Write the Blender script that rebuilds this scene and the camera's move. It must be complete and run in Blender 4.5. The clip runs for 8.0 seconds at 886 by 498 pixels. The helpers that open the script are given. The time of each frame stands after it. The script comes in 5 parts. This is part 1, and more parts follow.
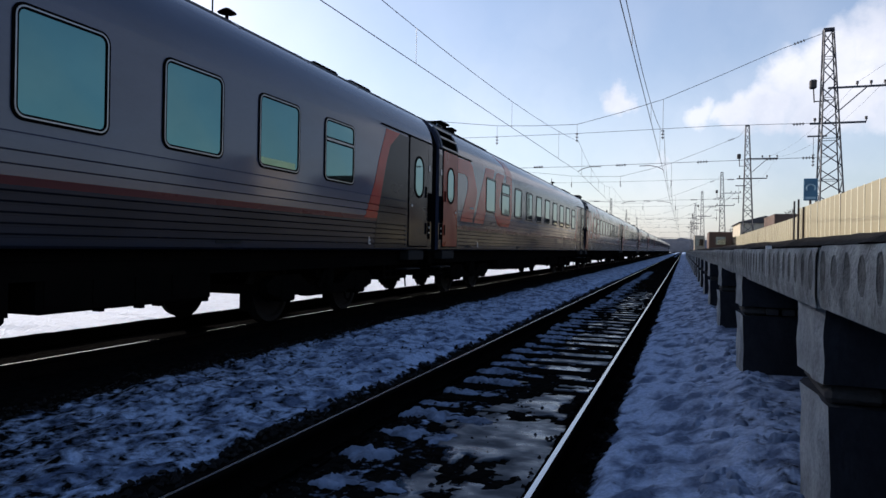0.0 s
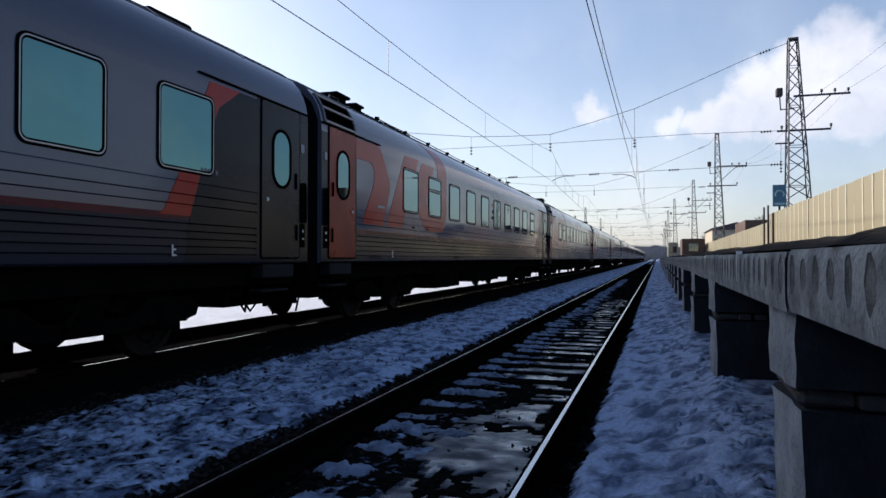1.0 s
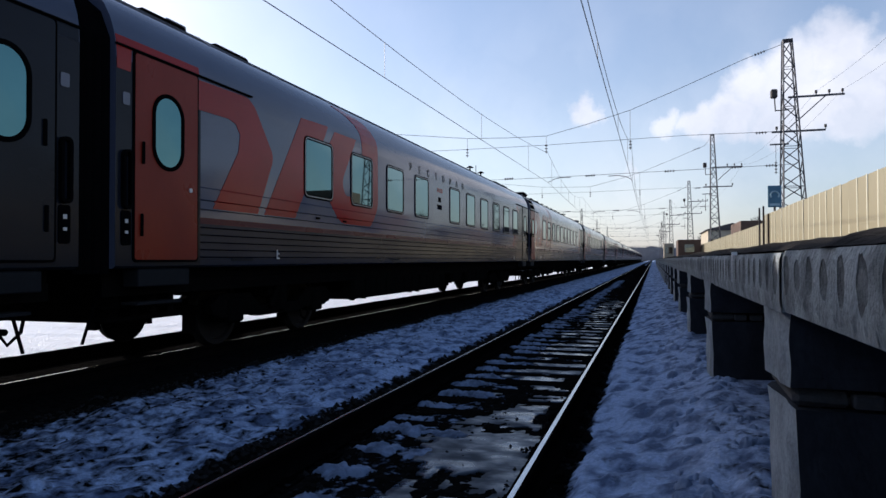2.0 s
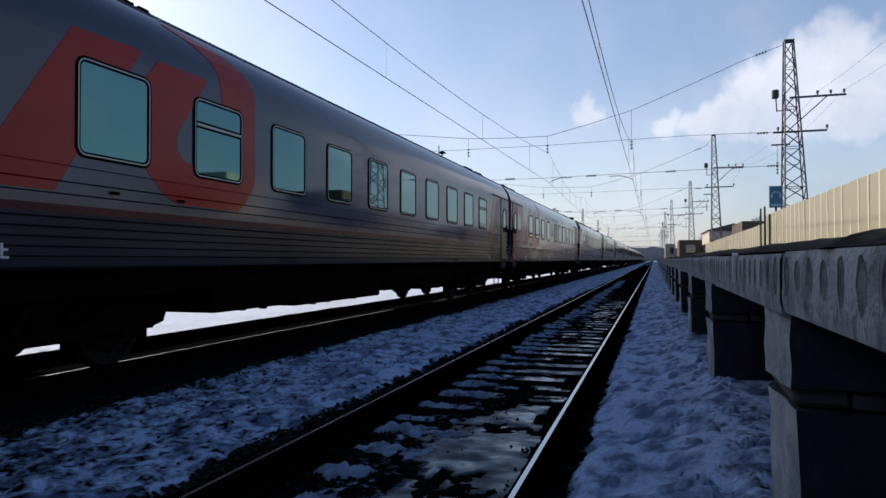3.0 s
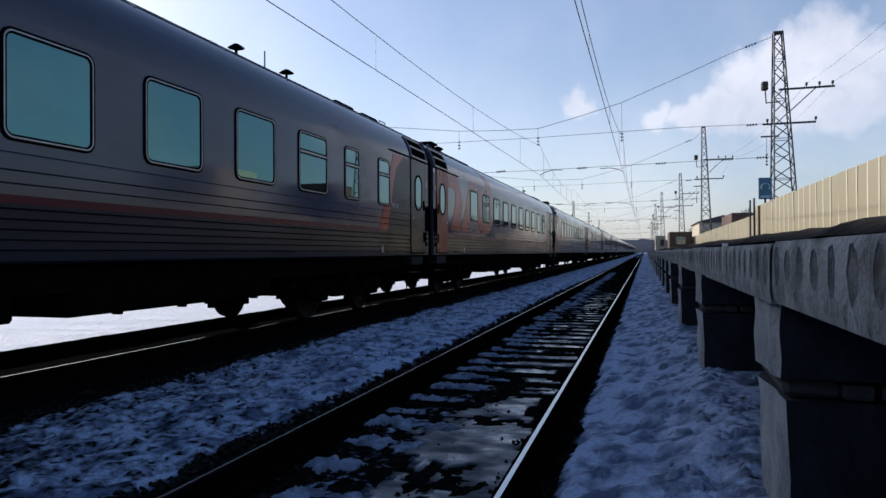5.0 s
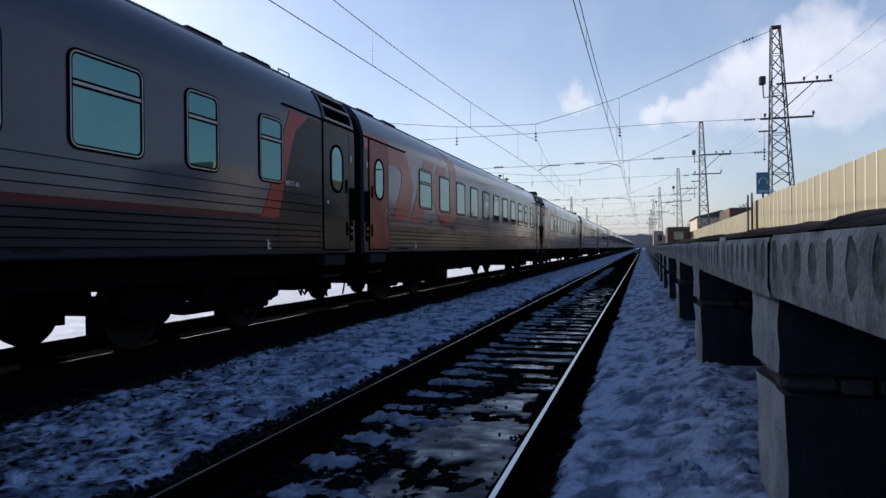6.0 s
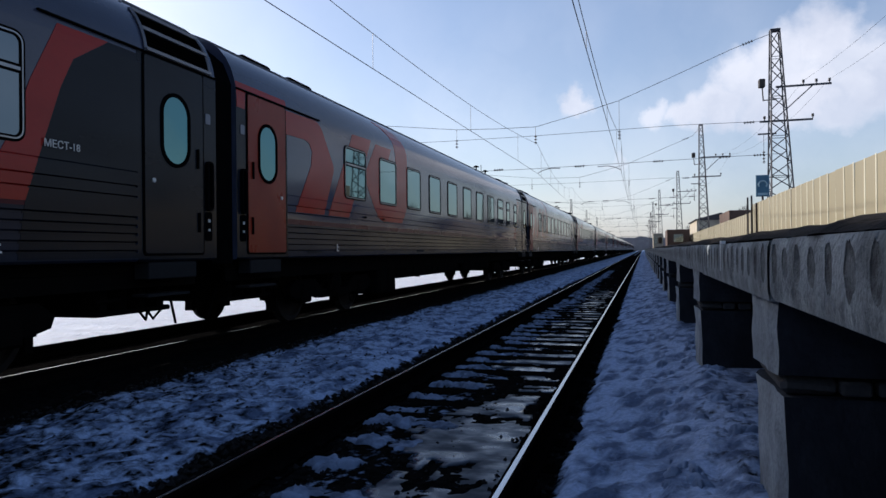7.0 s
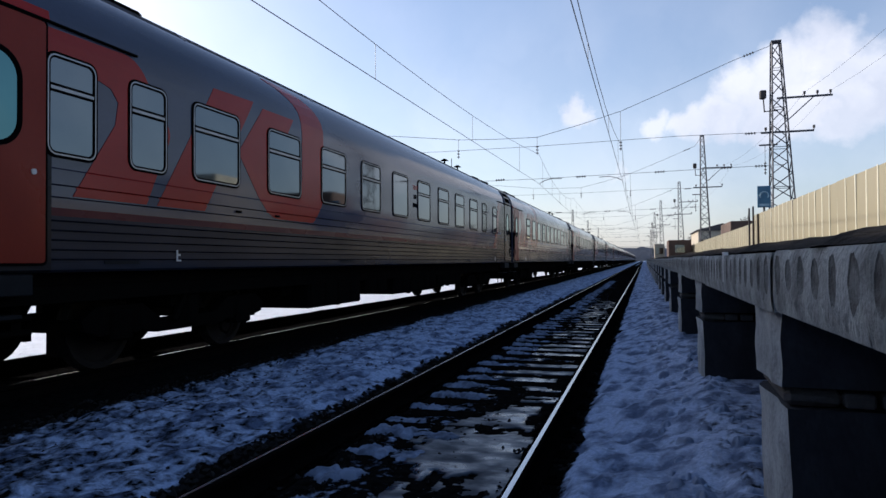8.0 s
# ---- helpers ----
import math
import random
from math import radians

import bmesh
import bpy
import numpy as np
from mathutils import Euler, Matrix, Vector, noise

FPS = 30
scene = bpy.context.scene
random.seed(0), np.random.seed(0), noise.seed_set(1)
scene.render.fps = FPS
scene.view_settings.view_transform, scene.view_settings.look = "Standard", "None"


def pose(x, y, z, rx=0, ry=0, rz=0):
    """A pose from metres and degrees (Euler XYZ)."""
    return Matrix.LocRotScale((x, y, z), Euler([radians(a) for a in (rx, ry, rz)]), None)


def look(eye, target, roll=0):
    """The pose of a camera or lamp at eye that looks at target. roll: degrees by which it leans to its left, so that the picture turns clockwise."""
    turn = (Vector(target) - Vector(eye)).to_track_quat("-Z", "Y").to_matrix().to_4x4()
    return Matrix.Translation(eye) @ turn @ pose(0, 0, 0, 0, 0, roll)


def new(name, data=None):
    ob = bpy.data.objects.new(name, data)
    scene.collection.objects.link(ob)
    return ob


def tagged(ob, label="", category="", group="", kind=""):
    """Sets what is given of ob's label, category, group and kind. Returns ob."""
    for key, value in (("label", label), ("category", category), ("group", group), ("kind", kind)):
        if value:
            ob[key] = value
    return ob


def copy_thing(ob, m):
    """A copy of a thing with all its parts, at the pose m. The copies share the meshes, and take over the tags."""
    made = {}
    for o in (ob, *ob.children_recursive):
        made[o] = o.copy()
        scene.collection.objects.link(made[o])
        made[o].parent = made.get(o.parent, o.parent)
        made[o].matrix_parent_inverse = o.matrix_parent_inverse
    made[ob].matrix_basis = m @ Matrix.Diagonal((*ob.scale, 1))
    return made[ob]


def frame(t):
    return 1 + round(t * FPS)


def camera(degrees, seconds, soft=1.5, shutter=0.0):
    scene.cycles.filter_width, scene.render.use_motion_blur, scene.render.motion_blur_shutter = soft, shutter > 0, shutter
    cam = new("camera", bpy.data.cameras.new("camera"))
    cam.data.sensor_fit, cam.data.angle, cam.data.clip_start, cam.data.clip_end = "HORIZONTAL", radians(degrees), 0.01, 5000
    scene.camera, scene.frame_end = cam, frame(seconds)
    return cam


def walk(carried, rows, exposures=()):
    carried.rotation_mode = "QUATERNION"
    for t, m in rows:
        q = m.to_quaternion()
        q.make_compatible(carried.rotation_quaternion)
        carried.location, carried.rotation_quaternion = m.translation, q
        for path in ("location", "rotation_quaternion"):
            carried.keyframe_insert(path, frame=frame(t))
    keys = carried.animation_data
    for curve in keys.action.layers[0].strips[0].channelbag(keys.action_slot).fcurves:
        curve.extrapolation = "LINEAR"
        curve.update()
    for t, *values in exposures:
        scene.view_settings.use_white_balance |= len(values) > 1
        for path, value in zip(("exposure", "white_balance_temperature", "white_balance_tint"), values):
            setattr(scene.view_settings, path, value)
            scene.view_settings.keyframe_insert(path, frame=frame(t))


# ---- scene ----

from mathutils.geometry import tessellate_polygon

# ---- camera and walk ----
cam = camera(66.0, 8.0)
EYE_Z = 1.1825
PATH = [
    (0.0, -0.011, -0.026, 0.002, 19.373, -0.208, 1.077),
    (0.5, 0.005, 0.009, -0.003, 17.640, -0.066, 0.564),
    (1.0, -0.000, 0.019, -0.001, 17.414, 0.756, 0.070),
    (1.5, -0.000, 0.000, 0.000, 17.080, 0.895, -0.155),
    (3.0, 0.002, -0.013, 0.002, 17.202, 0.908, -0.073),
    (3.5, 0.006, 0.060, -0.001, 17.101, 0.654, -0.109),
    (4.0, -0.000, 0.013, -0.002, 16.896, 0.631, -0.212),
    (4.5, 0.001, 0.006, -0.002, 16.601, 0.522, -0.178),
    (6.0, 0.008, 0.042, -0.007, 16.320, -0.016, -0.577),
    (6.5, 0.002, -0.000, -0.005, 16.510, 0.056, -0.680),
    (7.0, 0.003, 0.009, -0.003, 16.301, 0.196, -0.579),
    (7.5, 0.003, 0.015, -0.002, 15.981, 0.555, -0.452),
    (8.0, -0.004, -0.001, -0.000, 16.400, 1.016, -0.388),
]


def cam_pose(dx, dy, dz, yaw, pitch, roll):
    y, p, r = radians(yaw), radians(pitch), radians(roll)
    fwd = Vector((-math.sin(y) * math.cos(p), math.cos(y) * math.cos(p), math.sin(p)))
    right = Vector((math.cos(y), math.sin(y), 0.0))
    up = right.cross(fwd)
    rr = right * math.cos(r) + up * math.sin(r)
    uu = up * math.cos(r) - right * math.sin(r)
    m = Matrix((rr, uu, -fwd)).transposed().to_4x4()
    return Matrix.Translation((dx, dy, EYE_Z + dz)) @ m


EXPOSURE = 0.4
walk(cam, [(row[0], cam_pose(*row[1:])) for row in PATH], exposures=[(t, EXPOSURE + e, k, 14) for t, e, k in ((0.0, 0.08, 6000), (1.7, 0.08, 5950), (3.0, -0.1, 5800), (7.0, -0.1, 5800), (8.0, 0.05, 5850))])

# ---- numbers of the place ----
NEAR_RAILS = (-0.686, -2.256)   # empty track
FAR_RAILS = (-5.970, -7.540)    # track of the train
TRAIN_X = -6.755
CAR_PITCH = 24.33
CAR_LEN = 23.87
TRAIN_Y0 = 14.386               # rear of the car numbered 0 at 0 s
SPEED = 19.942
HALF_W = 1.553
PLAT_X = 0.45
PLAT_Z = 1.21
GANTRY_Y = 42.0

# ---- world and sun ----
SUN_AZ = radians(68)    # to the left of the track's direction
SUN_EL = radians(23.1)
sun_dir = Vector((-math.sin(SUN_AZ) * math.cos(SUN_EL), math.cos(SUN_AZ) * math.cos(SUN_EL), math.sin(SUN_EL)))
sun = new("sun", bpy.data.lights.new("sun", "SUN"))
sun.data.energy, sun.data.angle, sun.data.color = 4.0, radians(0.53), (1.0, 0.93, 0.82)
sun.matrix_world = look(sun_dir * 100, (0, 0, 0))

world = bpy.data.worlds.new("sky")
scene.world = world
world.use_nodes = True
wn, wl = world.node_tree.nodes, world.node_tree.links
wn.clear()

sky = wn.new("ShaderNodeTexSky")
sky.sky_type, sky.sun_disc = "NISHITA", False
sky.sun_elevation, sky.sun_rotation = SUN_EL, -SUN_AZ
sky.altitude, sky.air_density, sky.dust_density, sky.ozone_density = 100, 1.0, 1.6, 1.2
coord = wn.new("ShaderNodeTexCoord")
# cloud puffs: directions and sizes
PUFFS = [
    ((0.2240, 0.9401, 0.2571), 0.062, 0.95),
    ((0.2525, 0.9398, 0.2303), 0.060, 0.85),
    ((0.1774, 0.9548, 0.2383), 0.064, 0.90),
    ((0.1326, 0.9658, 0.2228), 0.058, 0.90),
    ((0.2036, 0.9577, 0.2033), 0.070, 0.95),
    ((0.2655, 0.9440, 0.1958), 0.064, 0.90),
    ((0.0734, 0.9806, 0.1819), 0.041, 0.90),
    ((0.0300, 0.9834, 0.1788), 0.034, 0.80),
    ((0.1096, 0.9761, 0.1879), 0.046, 0.90),
    ((0.1566, 0.9704, 0.1838), 0.048, 0.90),
    ((0.3000, 0.9304, 0.2104), 0.070, 0.70),
    ((0.2403, 0.9534, 0.1822), 0.052, 0.85),
    ((0.3478, 0.9223, 0.1687), 0.093, 0.75),
    ((0.3929, 0.9005, 0.1862), 0.093, 0.70),
    ((-0.0896, 0.9740, 0.2079), 0.034, 0.85),
    ((-0.0390, 0.9910, 0.1283), 0.030, 0.60),
    ((0.0126, 0.9954, 0.0952), 0.047, 0.45),
]
warp = wn.new("ShaderNodeTexNoise")
warp.inputs["Scale"].default_value, warp.inputs["Detail"].default_value, warp.inputs["Roughness"].default_value = 13.0, 8.0, 0.60
wl.new(coord.outputs["Generated"], warp.inputs["Vector"])
sub = wn.new("ShaderNodeVectorMath")
sub.operation = "SUBTRACT"
wl.new(warp.outputs["Color"], sub.inputs[0])
sub.inputs[1].default_value = (0.5, 0.5, 0.5)
scl = wn.new("ShaderNodeVectorMath")
scl.operation = "SCALE"
scl.inputs["Scale"].default_value = 0.105
wl.new(sub.outputs[0], scl.inputs[0])
add = wn.new("ShaderNodeVectorMath")
add.operation = "ADD"
wl.new(coord.outputs["Generated"], add.inputs[0])
wl.new(scl.outputs[0], add.inputs[1])
total = None
for direction, radius, weight in PUFFS:
    dist = wn.new("ShaderNodeVectorMath")
    dist.operation = "DISTANCE"
    wl.new(add.outputs[0], dist.inputs[0])
    dist.inputs[1].default_value = direction
    ramp = wn.new("ShaderNodeMapRange")
    ramp.interpolation_type = "SMOOTHSTEP"
    ramp.inputs["From Min"].default_value, ramp.inputs["From Max"].default_value = radius * 1.08, radius * 0.35
    ramp.inputs["To Min"].default_value, ramp.inputs["To Max"].default_value = 0.0, weight
    wl.new(dist.outputs["Value"], ramp.inputs["Value"])
    if total is None:
        total = ramp.outputs[0]
    else:
        mx = wn.new("ShaderNodeMath")
        mx.operation = "MAXIMUM"
        wl.new(total, mx.inputs[0])
        wl.new(ramp.outputs[0], mx.inputs[1])
        total = mx.outputs[0]
# low bank of thin white cloud towards the horizon
sep = wn.new("ShaderNodeSeparateXYZ")
wl.new(coord.outputs["Generated"], sep.inputs[0])
bank = wn.new("ShaderNodeMapRange")
bank.interpolation_type = "SMOOTHSTEP"
bank.inputs["From Min"].default_value, bank.inputs["From Max"].default_value = 0.60, 0.0
bank.inputs["To Min"].default_value, bank.inputs["To Max"].default_value = 0.0, 0.7
wl.new(sep.outputs["Z"], bank.inputs["Value"])
bank_noise = wn.new("ShaderNodeTexNoise")
bank_noise.inputs["Scale"].default_value, bank_noise.inputs["Detail"].default_value = 5.0, 6.0
wl.new(coord.outputs["Generated"], bank_noise.inputs["Vector"])
bmul = wn.new("ShaderNodeMath")
bmul.operation = "MULTIPLY"
wl.new(bank.outputs[0], bmul.inputs[0])
wl.new(bank_noise.outputs["Fac"], bmul.inputs[1])
mx = wn.new("ShaderNodeMath")
mx.operation = "MAXIMUM"
wl.new(total, mx.inputs[0])
wl.new(bmul.outputs[0], mx.inputs[1])
mix = wn.new("ShaderNodeMixRGB")
wl.new(mx.outputs[0], mix.inputs["Fac"])
wl.new(sky.outputs[0], mix.inputs["Color1"])
shade_noise = wn.new("ShaderNodeTexNoise")
shade_noise.inputs["Scale"].default_value, shade_noise.inputs["Detail"].default_value = 6.5, 5.0
wl.new(add.outputs[0], shade_noise.inputs["Vector"])
cloud = wn.new("ShaderNodeMixRGB")
cloud.inputs["Color1"].default_value, cloud.inputs["Color2"].default_value = (4.6, 4.75, 5.1, 1), (6.6, 6.45, 6.35, 1)
crng = wn.new("ShaderNodeMapRange")
crng.inputs["From Min"].default_value, crng.inputs["From Max"].default_value = 0.35, 0.62
wl.new(shade_noise.outputs["Fac"], crng.inputs["Value"])
wl.new(crng.outputs[0], cloud.inputs["Fac"])
wl.new(cloud.outputs[0], mix.inputs["Color2"])
bg = wn.new("ShaderNodeBackground")
bg.inputs["Strength"].default_value = 0.117
wl.new(mix.outputs[0], bg.inputs["Color"])
wout = wn.new("ShaderNodeOutputWorld")
wl.new(bg.outputs[0], wout.inputs["Surface"])


# ---- materials ----
def material(name, color, rough=0.6, metal=0.0, color2=None, scale=4.0, amount=0.5, fine=40.0, fine_amount=0.25, bump=0.0, bump_scale=60.0,
             stretch=(1, 1, 1), coat=0.0, spec=0.5, rough2=None):
    """A principled surface with stains and grain in the thing's own metres."""
    m = bpy.data.materials.new(name)
    m.use_nodes = True
    nt = m.node_tree
    n, l = nt.nodes, nt.links
    b = n["Principled BSDF"]
    b.inputs["Metallic"].default_value = metal
    b.inputs["Roughness"].default_value = rough
    b.inputs["Specular IOR Level"].default_value = spec
    b.inputs["Coat Weight"].default_value = coat
    b.inputs["Coat Roughness"].default_value = 0.08
    tc = n.new("ShaderNodeTexCoord")
    mp = n.new("ShaderNodeMapping")
    mp.inputs["Scale"].default_value = stretch
    l.new(tc.outputs["Object"], mp.inputs["Vector"])
    n1 = n.new("ShaderNodeTexNoise")
    n1.inputs["Scale"].default_value, n1.inputs["Detail"].default_value = scale, 6.0
    l.new(mp.outputs[0], n1.inputs["Vector"])
    n2 = n.new("ShaderNodeTexNoise")
    n2.inputs["Scale"].default_value, n2.inputs["Detail"].default_value = fine, 4.0
    l.new(mp.outputs[0], n2.inputs["Vector"])
    c2 = color2 or tuple(c * 0.6 for c in color)
    r1 = n.new("ShaderNodeMapRange")
    r1.inputs["From Min"].default_value, r1.inputs["From Max"].default_value = 0.38, 0.66
    r1.inputs["To Max"].default_value = amount
    l.new(n1.outputs["Fac"], r1.inputs["Value"])
    m1 = n.new("ShaderNodeMixRGB")
    m1.inputs["Color1"].default_value, m1.inputs["Color2"].default_value = (*color, 1), (*c2, 1)
    l.new(r1.outputs[0], m1.inputs["Fac"])
    m2 = n.new("ShaderNodeMixRGB")
    m2.blend_type = "MULTIPLY"
    m2.inputs["Fac"].default_value = fine_amount
    l.new(m1.outputs[0], m2.inputs["Color1"])
    l.new(n2.outputs["Fac"], m2.inputs["Color2"])
    l.new(m2.outputs[0], b.inputs["Base Color"])
    if rough2 is not None:
        rr = n.new("ShaderNodeMapRange")
        rr.inputs["From Min"].default_value, rr.inputs["From Max"].default_value = 0.35, 0.65
        rr.inputs["To Min"].default_value, rr.inputs["To Max"].default_value = rough, rough2
        l.new(n1.outputs["Fac"], rr.inputs["Value"])
        l.new(rr.outputs[0], b.inputs["Roughness"])
    if bump:
        n3 = n.new("ShaderNodeTexNoise")
        n3.inputs["Scale"].default_value, n3.inputs["Detail"].default_value = bump_scale, 5.0
        l.new(mp.outputs[0], n3.inputs["Vector"])
        bp = n.new("ShaderNodeBump")
        bp.inputs["Strength"].default_value, bp.inputs["Distance"].default_value = bump, 0.02
        l.new(n3.outputs["Fac"], bp.inputs["Height"])
        l.new(bp.outputs[0], b.inputs["Normal"])
    return m


M = {}
M["paint_grey"] = material("paint_grey", (0.068, 0.077, 0.120), 0.07, 0, (0.052, 0.058, 0.090), 1.1, 0.6, 30, 0.12, 0.010, 3, (1, 0.5, 1.6), 0.0, 0.52, 0.17)
# Darker grey for every kind except sleeping and restaurant.
M["paint_grey_dark"] = material("paint_grey_dark", (0.042, 0.049, 0.083), 0.07, 0, (0.030, 0.035, 0.057), 1.1, 0.7, 30, 0.15, 0.010, 3, (1, 0.5, 1.6), 0.0, 0.46, 0.17)
M["paint_slate"] = material("paint_slate", (0.011, 0.014, 0.021), 0.12, 0, (0.008, 0.010, 0.014), 1.2, 0.6, 30, 0.15, 0.010, 3, (1, 0.5, 1.6), 0.0, 0.11, 0.28)
M["paint_red"] = material("paint_red", (0.29, 0.018, 0.014), 0.12, 0, (0.225, 0.015, 0.012), 1.4, 0.6, 30, 0.12, 0.0, 3, (1, 0.6, 1.4), 0.0, 0.20, 0.24)
M["stripe_red"] = material("stripe_red", (0.085, 0.014, 0.020), 0.22, 0, (0.05, 0.011, 0.016), 1.4, 0.6, 30, 0.2, 0.0, 3, (1, 0.6, 1.4), 0.0, 0.12, 0.36)
M["paint_orange"] = material("paint_orange", (0.20, 0.017, 0.008), 0.26, 0, (0.15, 0.013, 0.007), 1.6, 0.6, 30, 0.15, 0.0, 3, (1, 1, 0.6), 0.0, 0.16, 0.4)
M["paint_white"] = material("paint_white", (0.6, 0.6, 0.6), 0.4)
M["roof_paint"] = material("roof_paint", (0.15, 0.15, 0.175), 0.3, 0, (0.105, 0.105, 0.12), 1.5, 0.7, 25, 0.2, 0.02, 6, (1, 0.4, 1), 0.1)
M["roof_top"] = material("roof_top", (0.030, 0.031, 0.036), 0.7, 0, (0.018, 0.018, 0.02), 1.5, 0.7, 25, 0.3, spec=0.12)
M["rubber"] = material("rubber", (0.004, 0.004, 0.0045), 0.9, fine_amount=0.3, spec=0.0)
M["chrome"] = material("chrome", (0.27, 0.28, 0.30), 0.32, 1.0, fine_amount=0.1)
M["underframe"] = material("underframe", (0.005, 0.0047, 0.0045), 0.95, 0, (0.008, 0.007, 0.006), 3, 0.6, spec=0.0)
M["wheel_steel"] = material("wheel_steel", (0.016, 0.013, 0.011), 0.8, 0.0, (0.01, 0.008, 0.007), 6, 0.7, spec=0.15)
M["tread"] = material("tread", (0.05, 0.048, 0.046), 0.45, 0.6, fine_amount=0.2)
M["glass"] = material("coated_glass", (0.080, 0.185, 0.20), 0.02, 1.0, (0.10, 0.185, 0.175), 0.8, 0.6, 12, 0.05, 0.004, 1.5)
M["glass_clear"] = material("clear_glass", (0.14, 0.165, 0.18), 0.04, 1.0, (0.11, 0.135, 0.155), 0.8, 0.6, 12, 0.05, 0.004, 1.5)
M["concrete"] = material("concrete", (0.50, 0.53, 0.52), 0.92, 0, (0.17, 0.18, 0.175), 4.5, 0.80, 60, 0.55, 0.7, 42, (1, 1, 0.9), spec=0.25)
# Pier sides: the shade under the slabs is put into this near-black concrete.
M["concrete_pier_shade"] = material("concrete_pier_shade", (0.055, 0.060, 0.072), 0.95, 0, (0.022, 0.024, 0.03), 3.2, 0.8, 50, 0.4, 0.6, 30, (1, 1, 0.6), spec=0.25)
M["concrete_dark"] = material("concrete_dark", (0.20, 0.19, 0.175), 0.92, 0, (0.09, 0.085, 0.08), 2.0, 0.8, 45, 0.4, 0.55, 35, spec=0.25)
M["mortar"] = material("mortar", (0.24, 0.25, 0.245), 0.95, 0, (0.10, 0.10, 0.095), 14, 0.9, 60, 0.45, 0.5, 60, spec=0.2)
M["whitewash"] = material("whitewash", (0.53, 0.57, 0.58), 0.92, 0, (0.22, 0.235, 0.24), 5.0, 0.75, 60, 0.5, 0.6, 40, (1, 1, 0.9), spec=0.2)
M["lime"] = material("lime", (0.8, 0.8, 0.78), 0.9)
M["brick"] = material("brick", (0.095, 0.092, 0.092), 0.9, 0, (0.12, 0.11, 0.10), 8, 0.6, 60, 0.3, 0.4, 60, spec=0.2)
M["soil"] = material("soil", (0.035, 0.028, 0.022), 0.97, 0, (0.015, 0.012, 0.01), 5, 0.8, 60, 0.5, 0.9, 30, spec=0.1)
M["stone"] = material("stone", (0.016, 0.015, 0.015), 0.97, 0, (0.007, 0.0065, 0.006), 6, 0.7, 40, 0.4, spec=0.2)
M["sleeper_wood"] = material("sleeper_wood", (0.009, 0.008, 0.0075), 0.95, 0, (0.006, 0.0055, 0.005), 6, 0.7, 60, 0.4, 0.5, 30, (1, 8, 8), spec=0.0)
# Snow in the train's shadow: the blue of shade is put into the colour.
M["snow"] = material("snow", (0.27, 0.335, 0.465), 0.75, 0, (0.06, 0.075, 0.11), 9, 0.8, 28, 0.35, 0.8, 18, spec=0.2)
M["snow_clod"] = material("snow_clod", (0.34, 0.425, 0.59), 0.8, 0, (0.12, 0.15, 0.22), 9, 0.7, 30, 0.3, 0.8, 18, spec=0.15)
M["ice"] = material("ice", (0.055, 0.080, 0.120), 0.05, 0, (0.020, 0.030, 0.042), 3.3, 0.95, 24, 0.6, 0.16, 10, (1, 1.4, 1), spec=0.6, rough2=0.8)
M["rail_top"] = material("rail_top", (0.62, 0.62, 0.63), 0.24, 1.0, (0.45, 0.43, 0.42), 3, 0.5, 50, 0.1, stretch=(6, 0.3, 1))
M["rail_worn"] = material("rail_worn", (0.72, 0.71, 0.69), 0.13, 1.0, (0.6, 0.58, 0.55), 3, 0.5, 50, 0.1, stretch=(6, 0.3, 1))
M["rail_rust"] = material("rail_rust", (0.006, 0.005, 0.0045), 0.97, 0, (0.004, 0.0035, 0.003), 5, 0.6, spec=0.0)
M["fence"] = material("fence_cream", (0.30, 0.248, 0.140), 0.5, 0, (0.22, 0.18, 0.10), 0.9, 0.5, 20, 0.12, 0.03, 4, (1, 1, 0.5), 0.05)
M["fence_strip"] = material("fence_strip", (0.72, 0.665, 0.48), 0.45, 0, (0.56, 0.50, 0.36), 1.5, 0.5, 20, 0.1)
M["dark_steel"] = material("dark_steel", (0.05, 0.045, 0.042), 0.7, 0.3, (0.08, 0.05, 0.035), 4, 0.6)
M["mast_steel"] = material("mast_steel", (0.07, 0.075, 0.085), 0.6, 0.4, (0.075, 0.055, 0.05), 2, 0.6)
M["wire"] = material("wire", (0.09, 0.085, 0.085), 0.5, 0.5)
M["porcelain"] = material("porcelain", (0.045, 0.03, 0.026), 0.25)
M["sign_blue"] = material("sign_blue", (0.06, 0.17, 0.25), 0.4, 0, (0.04, 0.12, 0.19), 3, 0.5)
M["sign_pale"] = material("sign_pale", (0.40, 0.55, 0.58), 0.5)
M["bark"] = material("bark", (0.06, 0.045, 0.038), 0.95, 0, (0.035, 0.028, 0.025), 4, 0.6)
M["wall_brown"] = material("wall_brown", (0.14, 0.085, 0.06), 0.9, 0, (0.09, 0.06, 0.045), 1.5, 0.7)
M["wall_cream"] = material("wall_cream", (0.55, 0.47, 0.34), 0.8, 0, (0.40, 0.33, 0.24), 0.9, 0.6)
M["wall_grey"] = material("wall_grey", (0.22, 0.22, 0.235), 0.85, 0, (0.15, 0.15, 0.16), 0.5, 0.7)
M["roof_dark"] = material("roof_dark", (0.07, 0.06, 0.058), 0.8)
# Distance haze is put into this pale grey.
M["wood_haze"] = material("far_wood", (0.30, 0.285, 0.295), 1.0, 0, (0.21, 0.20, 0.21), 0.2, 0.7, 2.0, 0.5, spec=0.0)


